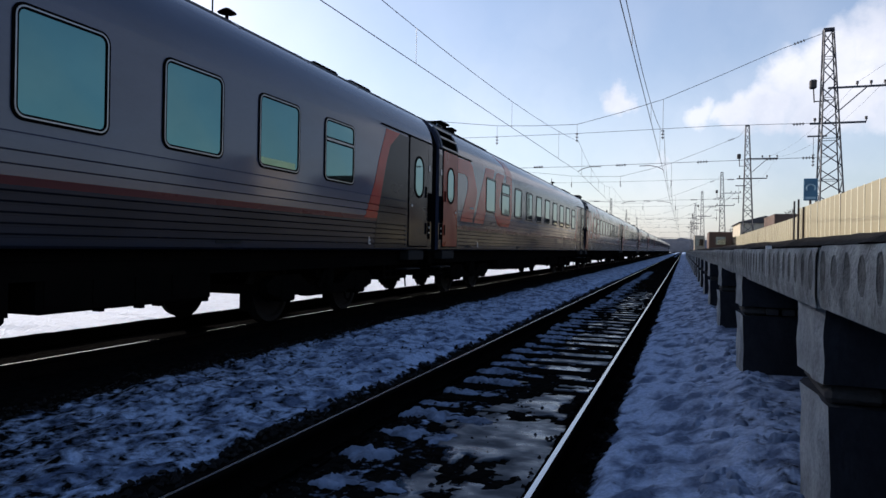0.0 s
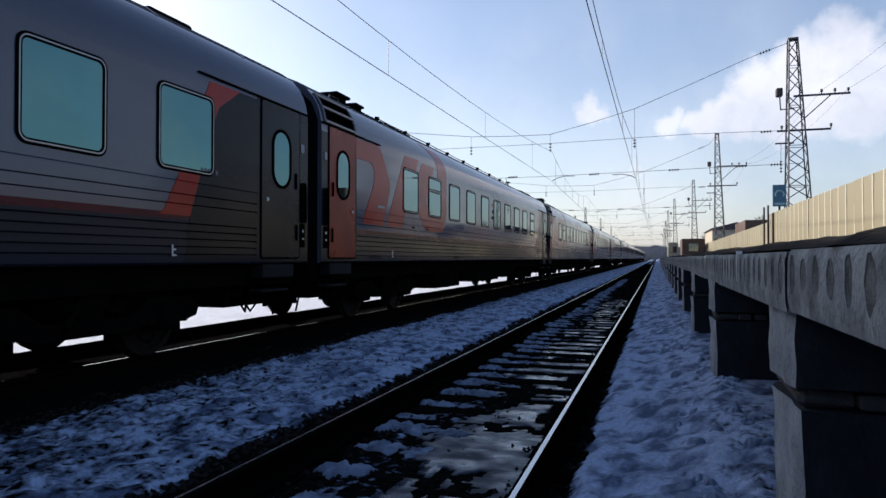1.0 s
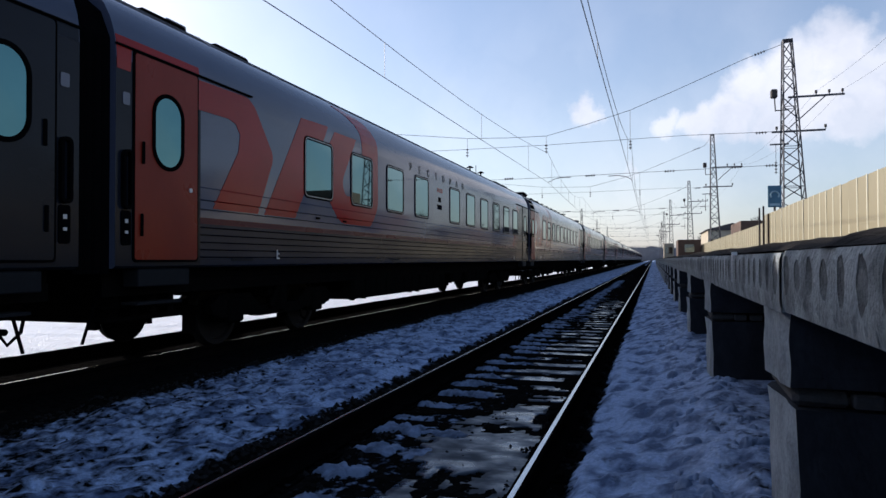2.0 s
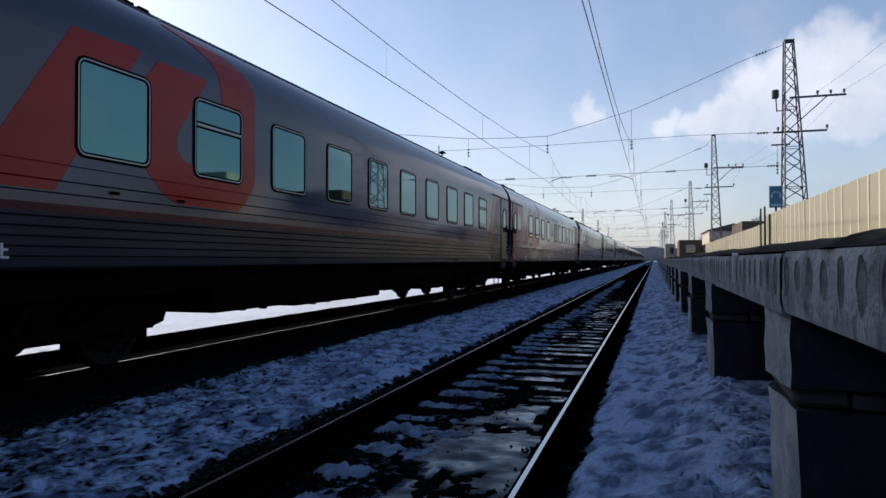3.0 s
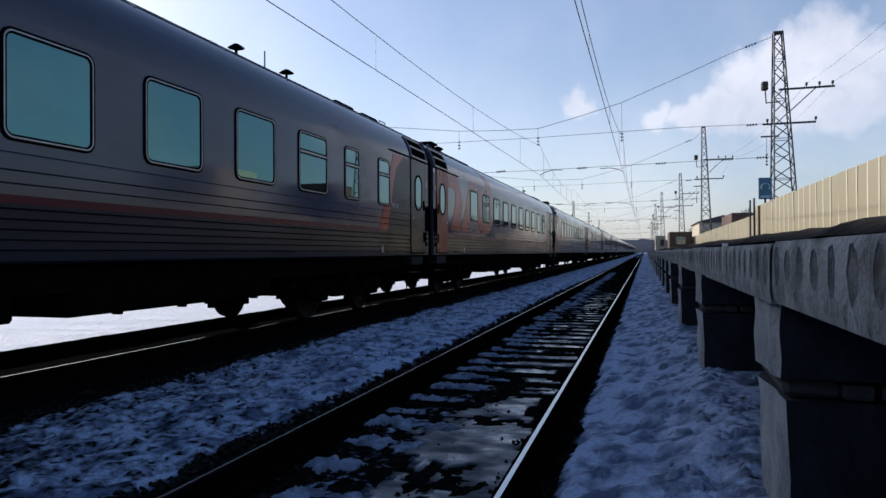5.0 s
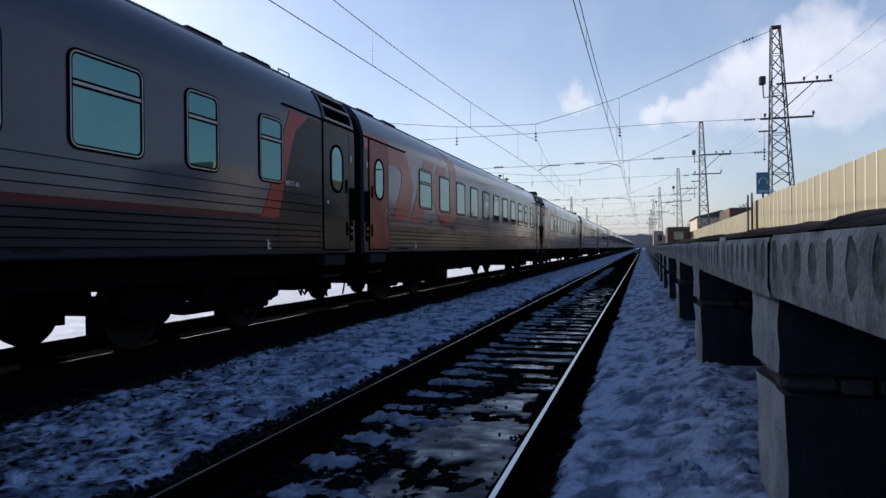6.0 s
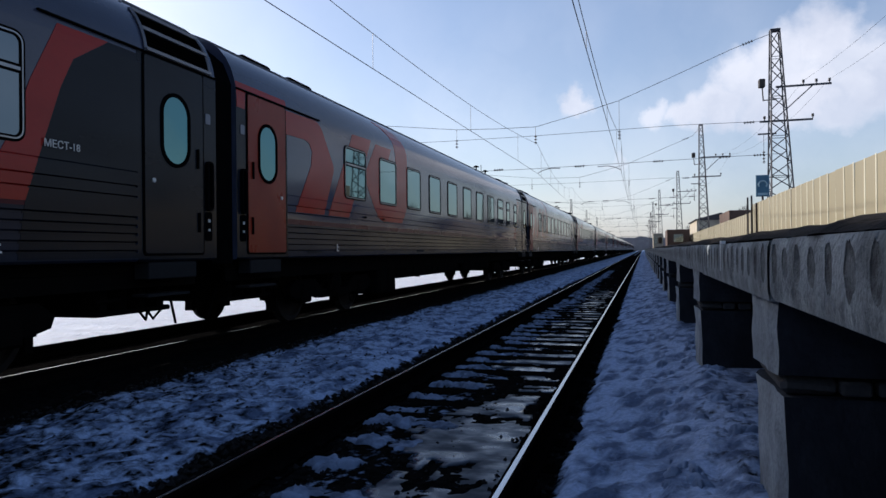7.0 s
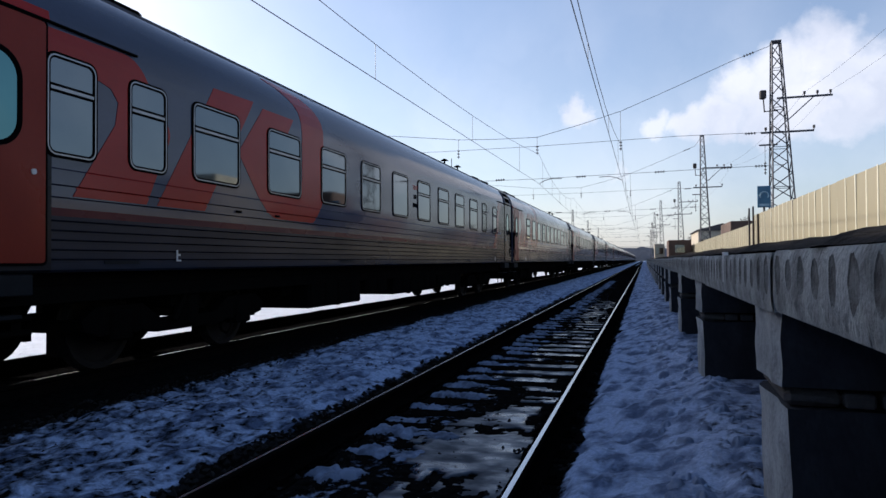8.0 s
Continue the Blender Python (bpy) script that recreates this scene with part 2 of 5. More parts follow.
def ground_material():
    """Trodden snow, and dark ballast where the tracks lie; ragged edges between them."""
    m = bpy.data.materials.new("snow_and_ballast")
    m.use_nodes = True
    n, l = m.node_tree.nodes, m.node_tree.links
    b = n["Principled BSDF"]
    tc = n.new("ShaderNodeTexCoord")
    sp = n.new("ShaderNodeSeparateXYZ")
    l.new(tc.outputs["Object"], sp.inputs[0])
    mr = n.new("ShaderNodeMapRange")
    mr.inputs["From Min"].default_value, mr.inputs["From Max"].default_value = -12.0, 4.0
    l.new(sp.outputs["X"], mr.inputs["Value"])
    cr = n.new("ShaderNodeValToRGB")
    knots = [(-9.3, 1.0), (-9.0, 0.0), (-4.98, 0.0), (-4.72, 0.56), (-3.6, 0.67), (-2.75, 0.70), (-2.5, 0.0), (-2.05, 0.0), (-1.9, 0.50),
             (-1.6, 0.36), (-1.4, 0.16), (-0.98, 0.16), (-0.86, 0.0), (-0.6, 0.0), (-0.44, 0.90), (0.15, 0.94), (0.5, 0.76)]
    el = cr.color_ramp.elements
    while len(el) > 1:
        el.remove(el[0])
    el[0].position = (knots[0][0] + 12) / 16
    knots = [(x, (v + 0.5) / 1.5 if v else 0.0) for x, v in knots]
    el[0].color = (knots[0][1],) * 3 + (1,)
    for x, v in knots[1:]:
        e = el.new((x + 12) / 16)
        e.color = (v, v, v, 1)
    l.new(mr.outputs[0], cr.inputs[0])
    mp = n.new("ShaderNodeMapping")
    mp.inputs["Scale"].default_value = (1.0, 0.8, 1.0)
    l.new(tc.outputs["Object"], mp.inputs["Vector"])
    na = n.new("ShaderNodeTexNoise")
    na.inputs["Scale"].default_value, na.inputs["Detail"].default_value, na.inputs["Roughness"].default_value = 11.5, 5.0, 0.58
    l.new(mp.outputs[0], na.inputs["Vector"])
    wide = n.new("ShaderNodeMapRange")
    wide.clamp = False
    wide.inputs["From Min"].default_value, wide.inputs["From Max"].default_value = 0.0, 1.0
    wide.inputs["To Min"].default_value, wide.inputs["To Max"].default_value = -0.30, 1.30
    l.new(na.outputs["Fac"], wide.inputs["Value"])
    thin = n.new("ShaderNodeMapRange")
    thin.inputs["From Min"].default_value, thin.inputs["From Max"].default_value = 2.5, 9.0
    thin.inputs["To Min"].default_value, thin.inputs["To Max"].default_value = -0.19, 0.04
    l.new(sp.outputs["Y"], thin.inputs["Value"])
    s0 = n.new("ShaderNodeMath")
    s0.operation = "ADD"
    low = n.new("ShaderNodeMapRange")
    low.inputs["To Min"].default_value, low.inputs["To Max"].default_value = -0.5, 1.0
    l.new(cr.outputs[0], low.inputs["Value"])
    l.new(low.outputs[0], s0.inputs[0])
    l.new(thin.outputs[0], s0.inputs[1])
    s1 = n.new("ShaderNodeMath")
    s1.operation = "ADD"
    l.new(s0.outputs[0], s1.inputs[0])
    l.new(wide.outputs[0], s1.inputs[1])
    th = n.new("ShaderNodeMapRange")
    th.inputs["From Min"].default_value, th.inputs["From Max"].default_value = 0.82, 1.14
    l.new(s1.outputs[0], th.inputs["Value"])
    # snow, greyer where it is trodden; the shade's blue is put into both colours
    nb = n.new("ShaderNodeTexNoise")
    nb.inputs["Scale"].default_value, nb.inputs["Detail"].default_value = 4.6, 7.0
    l.new(mp.outputs[0], nb.inputs["Vector"])
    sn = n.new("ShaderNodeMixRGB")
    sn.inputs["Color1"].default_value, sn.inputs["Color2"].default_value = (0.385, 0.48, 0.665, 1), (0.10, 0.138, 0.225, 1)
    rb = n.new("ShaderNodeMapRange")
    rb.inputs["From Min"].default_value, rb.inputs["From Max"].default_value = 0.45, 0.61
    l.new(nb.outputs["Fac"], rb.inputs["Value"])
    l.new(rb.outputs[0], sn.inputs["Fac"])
    nc = n.new("ShaderNodeTexNoise")
    nc.inputs["Scale"].default_value, nc.inputs["Detail"].default_value = 38.0, 4.0
    l.new(tc.outputs["Object"], nc.inputs["Vector"])
    crumb = n.new("ShaderNodeMapRange")
    crumb.inputs["From Min"].default_value, crumb.inputs["From Max"].default_value = 0.36, 0.64
    crumb.inputs["To Min"].default_value, crumb.inputs["To Max"].default_value = 0.82, 1.06
    l.new(nc.outputs["Fac"], crumb.inputs["Value"])
    grain = n.new("ShaderNodeMixRGB")
    grain.blend_type = "MULTIPLY"
    grain.inputs["Fac"].default_value = 1.0
    l.new(sn.outputs[0], grain.inputs["Color1"])
    l.new(crumb.outputs[0], grain.inputs["Color2"])
    ng = n.new("ShaderNodeTexVoronoi")
    ng.inputs["Scale"].default_value = 22.0
    l.new(tc.outputs["Object"], ng.inputs["Vector"])
    # cleaner snow beyond the train, its white also standing in for sunlight
    clean_sunlit = n.new("ShaderNodeMapRange")
    clean_sunlit.inputs["From Min"].default_value, clean_sunlit.inputs["From Max"].default_value = -8.8, -9.6
    clean_sunlit.inputs["To Max"].default_value = 0.85
    l.new(sp.outputs["X"], clean_sunlit.inputs["Value"])
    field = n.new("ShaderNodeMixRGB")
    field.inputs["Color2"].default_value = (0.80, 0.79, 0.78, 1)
    l.new(clean_sunlit.outputs[0], field.inputs["Fac"])
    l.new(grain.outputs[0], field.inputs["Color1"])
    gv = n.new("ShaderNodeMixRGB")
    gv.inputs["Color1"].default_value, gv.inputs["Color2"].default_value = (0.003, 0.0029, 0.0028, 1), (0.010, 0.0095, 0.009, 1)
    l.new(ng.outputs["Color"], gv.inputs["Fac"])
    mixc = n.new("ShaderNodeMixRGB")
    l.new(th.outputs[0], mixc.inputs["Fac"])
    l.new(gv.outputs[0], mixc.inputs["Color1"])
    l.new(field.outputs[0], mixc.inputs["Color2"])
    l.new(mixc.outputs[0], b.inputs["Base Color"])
    b.inputs["Roughness"].default_value = 0.85
    gl = n.new("ShaderNodeMapRange")
    gl.inputs["To Min"].default_value, gl.inputs["To Max"].default_value = 0.0, 0.16
    l.new(th.outputs[0], gl.inputs["Value"])
    l.new(gl.outputs[0], b.inputs["Specular IOR Level"])
    nf = n.new("ShaderNodeTexNoise")
    nf.inputs["Scale"].default_value, nf.inputs["Detail"].default_value = 15.0, 7.0
    l.new(tc.outputs["Object"], nf.inputs["Vector"])
    hsum = n.new("ShaderNodeMath")
    hsum.operation = "MULTIPLY_ADD"
    l.new(th.outputs[0], hsum.inputs[0])
    hsum.inputs[1].default_value = 0.3
    l.new(nf.outputs["Fac"], hsum.inputs[2])
    bp = n.new("ShaderNodeBump")
    bp.inputs["Strength"].default_value, bp.inputs["Distance"].default_value = 0.85, 0.05
    l.new(hsum.outputs[0], bp.inputs["Height"])
    l.new(bp.outputs[0], b.inputs["Normal"])
    return m


M["ground"] = ground_material()


# ---- mesh helpers ----
def mesh_of(name, bm, mats, smooth=False):
    me = bpy.data.meshes.new(name)
    bmesh.ops.recalc_face_normals(bm, faces=bm.faces)
    bm.to_mesh(me)
    bm.free()
    for m in mats if isinstance(mats, (list, tuple)) else [mats]:
        me.materials.append(m)
    if smooth:
        me.polygons.foreach_set("use_smooth", [True] * len(me.polygons))
    return me


def part(name, bm, mats, parent=None, label="", loc=(0, 0, 0), smooth=False):
    ob = new(name, mesh_of(name, bm, mats, smooth))
    ob.location = loc
    ob.parent = parent
    return tagged(ob, label)


def piece(name, me, parent, loc=(0, 0, 0), rot=(0, 0, 0), label=""):
    """An object on a mesh that others may share."""
    ob = new(name, me)
    ob.location, ob.rotation_euler, ob.parent = loc, rot, parent
    return tagged(ob, label)


def empty(name, loc=(0, 0, 0)):
    ob = new(name)
    ob.location = loc
    ob.empty_display_size = 0.3
    return ob


def box(bm, x0, x1, y0, y1, z0, z1, mat=0, bevel=0.0):
    vs = [bm.verts.new((x, y, z)) for x in (x0, x1) for y in (y0, y1) for z in (z0, z1)]
    fs = [bm.faces.new([vs[i] for i in q]) for q in ((0, 1, 3, 2), (4, 6, 7, 5), (0, 4, 5, 1), (2, 3, 7, 6), (0, 2, 6, 4), (1, 5, 7, 3))]
    for f in fs:
        f.material_index = mat
    if bevel:
        bmesh.ops.bevel(bm, geom=list({e for f in fs for e in f.edges}), offset=bevel, segments=1, affect="EDGES", material=mat)
    return bm


def tube(bm, a, b, r, sides=6, mat=0, r2=None):
    a, b = Vector(a), Vector(b)
    d = (b - a)
    if d.length < 1e-6:
        return bm
    q = d.to_track_quat("Z", "Y")
    rings = []
    for p, rad in ((a, r), (b, r if r2 is None else r2)):
        rings.append([bm.verts.new(p + q @ Vector((rad * math.cos(2 * math.pi * k / sides), rad * math.sin(2 * math.pi * k / sides), 0))) for k in range(sides)])
    for k in range(sides):
        f = bm.faces.new((rings[0][k], rings[0][(k + 1) % sides], rings[1][(k + 1) % sides], rings[1][k]))
        f.material_index = mat
    for ring in rings:
        f = bm.faces.new(ring)
        f.material_index = mat
    return bm


def polytube(bm, pts, r, sides=5):
    """One connected tube through the points."""
    pts = [Vector(p) for p in pts]
    rings = []
    for i, p in enumerate(pts):
        d = (pts[min(i + 1, len(pts) - 1)] - pts[max(i - 1, 0)]).normalized()
        side = d.cross(Vector((0, 0, 1)))
        side = side.normalized() if side.length > 1e-3 else Vector((1, 0, 0))
        up = side.cross(d)
        rings.append([bm.verts.new(p + r * (side * math.cos(2 * math.pi * k / sides) + up * math.sin(2 * math.pi * k / sides))) for k in range(sides)])
    for a, b in zip(rings, rings[1:]):
        for k in range(sides):
            bm.faces.new((a[k], a[(k + 1) % sides], b[(k + 1) % sides], b[k]))
    bm.faces.new(rings[0])
    bm.faces.new(rings[-1])
    return bm


def extrude_profile(bm, profile, y0, y1, mats=None, closed=True, caps=True, steps=1):
    """A profile of (x, z) drawn along y."""
    rows = []
    for s in range(steps + 1):
        y = y0 + (y1 - y0) * s / steps
        rows.append([bm.verts.new((x, y, z)) for x, z in profile])
    count = len(profile)
    for a, b in zip(rows, rows[1:]):
        for k in range(count if closed else count - 1):
            f = bm.faces.new((a[k], a[(k + 1) % count], b[(k + 1) % count], b[k]))
            if mats:
                f.material_index = mats[k]
    if caps and closed:
        bm.faces.new(rows[0])
        bm.faces.new(rows[-1])
    return bm


def rounded(w, h, r, seg=5):
    """A rounded rectangle about the origin, as (y, z)."""
    pts = []
    for cy, cz, a0 in ((w / 2 - r, h / 2 - r, 0), (-w / 2 + r, h / 2 - r, 90), (-w / 2 + r, -h / 2 + r, 180), (w / 2 - r, -h / 2 + r, 270)):
        for k in range(seg + 1):
            a = radians(a0 + 90 * k / seg)
            pts.append((cy + r * math.cos(a), cz + r * math.sin(a)))
    return pts


def ring_yz(bm, outer, inner, x0, x1, mat=0):
    """A flat ring in the y-z plane, from x0 to x1."""
    n = len(outer)
    v = [[bm.verts.new((x, y, z)) for y, z in loop] for x in (x0, x1) for loop in (outer, inner)]
    for k in range(n):
        j = (k + 1) % n
        for q in ((v[2][k], v[2][j], v[3][j], v[3][k]), (v[0][k], v[1][k], v[1][j], v[0][j]), (v[0][k], v[0][j], v[2][j], v[2][k]), (v[1][k], v[3][k], v[3][j], v[1][j])):
            bm.faces.new(q).material_index = mat
    return bm


def slab_yz(bm, loop, x0, x1, mat=0):
    a = [bm.verts.new((x0, y, z)) for y, z in loop]
    b = [bm.verts.new((x1, y, z)) for y, z in loop]
    bm.faces.new(a).material_index = mat
    bm.faces.new(b).material_index = mat
    n = len(loop)
    for k in range(n):
        bm.faces.new((a[k], a[(k + 1) % n], b[(k + 1) % n], b[k])).material_index = mat
    return bm


# ---- ground: one sheet to the horizon ----
KNOT_X = [-3000, -60, -12, -9.5, -8.7, -5.05, -4.75, -3.6, -2.7, -2.45, -0.52, -0.40, 0.0, 0.5, 1.5, 4, 12, 60, 3000]
KNOT_Z = [-0.6, -0.5, -0.42, -0.38, -0.16, -0.16, -0.15, -0.11, -0.13, -0.20, -0.20, -0.12, -0.04, 0.10, 0.10, 0.0, -0.1, -0.3, -0.6]


def ground_z(x, y):
    z = float(np.interp(x, KNOT_X, KNOT_Z))
    near = 1.0 if y < 60 else 0.3
    rough = 0.056 if x > -0.5 else 0.055 if -4.95 < x < -2.55 else 0.012
    if x < -9:
        rough = 0.06
    fine = 0.85 if x > -0.5 else 1.0
    if -2.12 < x < -0.82:
        z += 0.032 / (1 + math.exp(min(50.0, (y - 5.0) / 0.7)))
        rough = 0.02
    z += near * rough * (noise.noise((x * 1.1, y * 0.9, 0)) + 0.75 * noise.noise((x * 4.6, y * 3.2, 3)) + fine * (0.7 * noise.noise((x * 9.5, y * 6.0, 7)) + 0.35 * noise.noise((x * 21, y * 15, 9))))
    return z


def build_ground():
    xs = sorted(set([-3000, -900, -300, -120, -60, -35, -22, -16, -13] + [round(v, 3) for v in np.arange(-11, -5.2, 0.4)] + [round(v, 3) for v in np.arange(-5.2, 0.62, 0.055)]
                    + [0.8, 1.2, 2, 3, 4, 6, 9, 13, 20, 40, 90, 250, 900, 3000]))
    ys = sorted(set([-400, -150, -60, -30, -15, -8, -4, -2, -0.5, 0.5] + [round(v, 3) for v in np.arange(1.2, 12, 0.055)] + [round(v, 3) for v in np.arange(12, 30, 0.14)]
                    + [round(v, 3) for v in np.arange(30, 80, 0.8)] + [90, 105, 125, 150, 190, 250, 340, 500, 900, 1800, 4200]))
    verts = [(x, y, ground_z(x, y)) for y in ys for x in xs]
    nx = len(xs)
    faces = [(j * nx + i, j * nx + i + 1, (j + 1) * nx + i + 1, (j + 1) * nx + i) for j in range(len(ys) - 1) for i in range(nx - 1)]
    me = bpy.data.meshes.new("ground")
    me.from_pydata(verts, [], faces)
    me.materials.append(M["ground"])
    me.polygons.foreach_set("use_smooth", [True] * len(me.polygons))
    ob = new("ground", me)
    tagged(ob, "trodden dirty snow over dark track ballast", "ground", kind="structure")


build_ground()


# ---- tracks ----
def rail_profile(band):
    half = [(0.075, -0.18), (0.075, -0.168), (0.02, -0.152), (0.009, -0.13), (0.009, -0.055), (0.034, -0.04), (0.037, -0.012), (0.031, -0.001), (band, 0.002)]
    return half + [(-x, z) for x, z in reversed(half)]


def build_track(name, rails, bands, label, first, last, y_detail, buried, head):
    track = tagged(empty(name, (sum(rails) / 2, 0, 0)), label, "railway track", kind="structure")
    for x, band in zip(rails, bands):
        prof = rail_profile(band)
        mats = [1] * len(prof)
        mats[len(prof) // 2 - 1] = 0
        bm = bmesh.new()
        extrude_profile(bm, prof, -60, 900, mats)
        part("rail", bm, [M[head] if band > 0.004 else M["rail_rust"], M["rail_rust"]], track, "steel rail with a polished head", (x - sum(rails) / 2, 0, 0))
    bm = bmesh.new()
    box(bm, -1.36, 1.36, -0.125, 0.125, -0.34, -0.182, bevel=0.012)
    sleeper = mesh_of("sleeper", bm, M["sleeper_wood"])
    bm = bmesh.new()
    for s in (-1, 1):
        box(bm, s * 0.785 - 0.16, s * 0.785 + 0.16, -0.08, 0.08, -0.186, -0.166)
        for dx in (-0.11, 0.11):
            box(bm, s * 0.785 + dx - 0.02, s * 0.785 + dx + 0.02, -0.05, 0.05, -0.166, -0.13)
    plate = mesh_of("tie_plate", bm, M["rail_rust"])
    rng = random.Random(3)
    y = first
    far = bmesh.new()
    while y < last:
        tilt = (0, rng.uniform(-0.004, 0.004), rng.uniform(-0.012, 0.012))
        if y < y_detail:
            s = piece("sleeper", sleeper, track, (rng.uniform(-0.02, 0.02), y, rng.uniform(-0.008, 0.004) - buried), tilt)
            if not buried:
                piece("tie_plate", plate, s)
        else:
            box(far, -1.36, 1.36, y - 0.125, y + 0.125, -0.34, -0.182 - buried)
        y += 0.545
    tagged(part("far_sleepers", far, M["sleeper_wood"], track), kind="stuff")
    return track


build_track("track_near", NEAR_RAILS, (0.014, 0.011), "empty railway track with dark sleepers half buried in snow", 1.0, 160, 60, 0.0, "rail_top")
build_track("track_far", FAR_RAILS, (0.007, 0.002), "railway track on dark ballast under the passing train", -4.0, 160, 30, 0.06, "rail_worn")


def build_stones():
    """Loose ballast along the ragged edges of the snow."""
    rng = random.Random(11)
    verts, faces = [], []
    bands = [(-2.72, -2.36, 3400, 1.4), (-2.12, -1.86, 900, 1.0), (-0.9, -0.48, 1500, 1.0), (-5.02, -4.66, 2000, 1.0), (-1.85, -0.95, 700, 0.8), (-4.6, -2.8, 500, 0.8)]
    for x0, x1, count, size in bands:
        for _ in range(count):
            x = rng.uniform(x0, x1)
            y = 1.4 + 30 * rng.random() ** 1.7
            r = rng.uniform(0.008, 0.024) * size
            z = ground_z(x, y) + r * 0.35
            o = len(verts)
            dirs = [(1, 0, 0), (-1, 0, 0), (0, 1, 0), (0, -1, 0), (0, 0, 0.8), (0, 0, -0.8)]
            a = rng.uniform(0, 6.28)
            ca, sa = math.cos(a), math.sin(a)
            for dx, dy, dz in dirs:
                k = r * rng.uniform(0.7, 1.25)
                dx, dy, dz = dx + rng.uniform(-.3, .3), dy + rng.uniform(-.3, .3), dz + rng.uniform(-.3, .3)
                verts.append((x + k * (dx * ca - dy * sa), y + k * (dx * sa + dy * ca), z + k * dz))
            for f in ((0, 2, 4), (2, 1, 4), (1, 3, 4), (3, 0, 4), (2, 0, 5), (1, 2, 5), (3, 1, 5), (0, 3, 5)):
                faces.append(tuple(o + i for i in f))
    me = bpy.data.meshes.new("ballast_stones")
    me.from_pydata(verts, [], faces)
    me.materials.append(M["stone"])
    tagged(new("ballast_stones", me), "dark crushed-stone ballast lying along the snow edges", "ballast", kind="stuff")


build_stones()


def build_lumps():
    """Snow heaped between the sleepers of the empty track, and clods at the foot of the platform."""
    rng = random.Random(5)
    verts, faces = [], []

    def lump(cx, cy, cz, rx, ry, rz, seed):
        o = len(verts)
        rings, segs = 7, 26
        for i in range(rings):
            t = i / (rings - 1)
            for k in range(segs):
                a = 2 * math.pi * k / segs
                wob = 1 + 0.7 * noise.noise((math.cos(a) * 1.3 + seed, math.sin(a) * 1.3, seed)) + 0.4 * noise.noise((math.cos(a) * 3.5, math.sin(a) * 3.5 + seed, seed))
                rad = t ** 0.8 * wob
                x, y = cx + rx * rad * math.cos(a), cy + ry * rad * math.sin(a)
                z = cz + rz * (1 - t ** 2.5) + 0.5 * rz * noise.noise((x * 14, y * 14, seed)) + 0.35 * rz * noise.noise((x * 34, y * 34, seed))
                verts.append((x, y, z - (0.02 if i == rings - 1 else 0)))
        for i in range(rings - 1):
            for k in range(segs):
                j = (k + 1) % segs
                faces.append((o + i * segs + k, o + (i + 1) * segs + k, o + (i + 1) * segs + j, o + i * segs + j))

    y = 1.0 + 0.545 / 2
    n = 0
    while y < 45:
        for cx in (-2.03, -1.92, -1.81, -1.68, -1.52)[:5 if y < 20 else 3]:
            if rng.random() < (0.15 if cx < -1.75 else 0.45):
                continue
            cx += rng.uniform(-0.04, 0.04)
            cy = y + rng.uniform(-0.05, 0.05)
            lump(cx, cy, ground_z(cx, cy) - 0.012, rng.uniform(0.08, 0.15), rng.uniform(0.07, 0.14), rng.uniform(0.03, 0.06) * (1 if cx < -1.7 else 0.5), n * 1.7)
            n += 1
        y += 0.545
    track_faces = len(faces)
    for _ in range(330):
        y = 2.0 + 14 * rng.random() ** 1.3
        x = 0.62 - 0.55 * rng.random() ** 1.6
        r = rng.uniform(0.015, 0.06)
        lump(x, y, ground_z(x, y) - 0.02, r, r * rng.uniform(0.7, 1.3), r * rng.uniform(0.6, 1.0), n * 1.3)
        n += 1
    me = bpy.data.meshes.new("snow_lumps")
    me.from_pydata(verts, [], faces)
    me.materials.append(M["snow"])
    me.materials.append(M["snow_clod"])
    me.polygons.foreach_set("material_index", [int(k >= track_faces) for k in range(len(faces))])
    me.polygons.foreach_set("use_smooth", [True] * len(me.polygons))
    tagged(new("snow_lumps", me), "lumps of old snow between sleepers and by the platform", "snow", kind="stuff")


build_lumps()


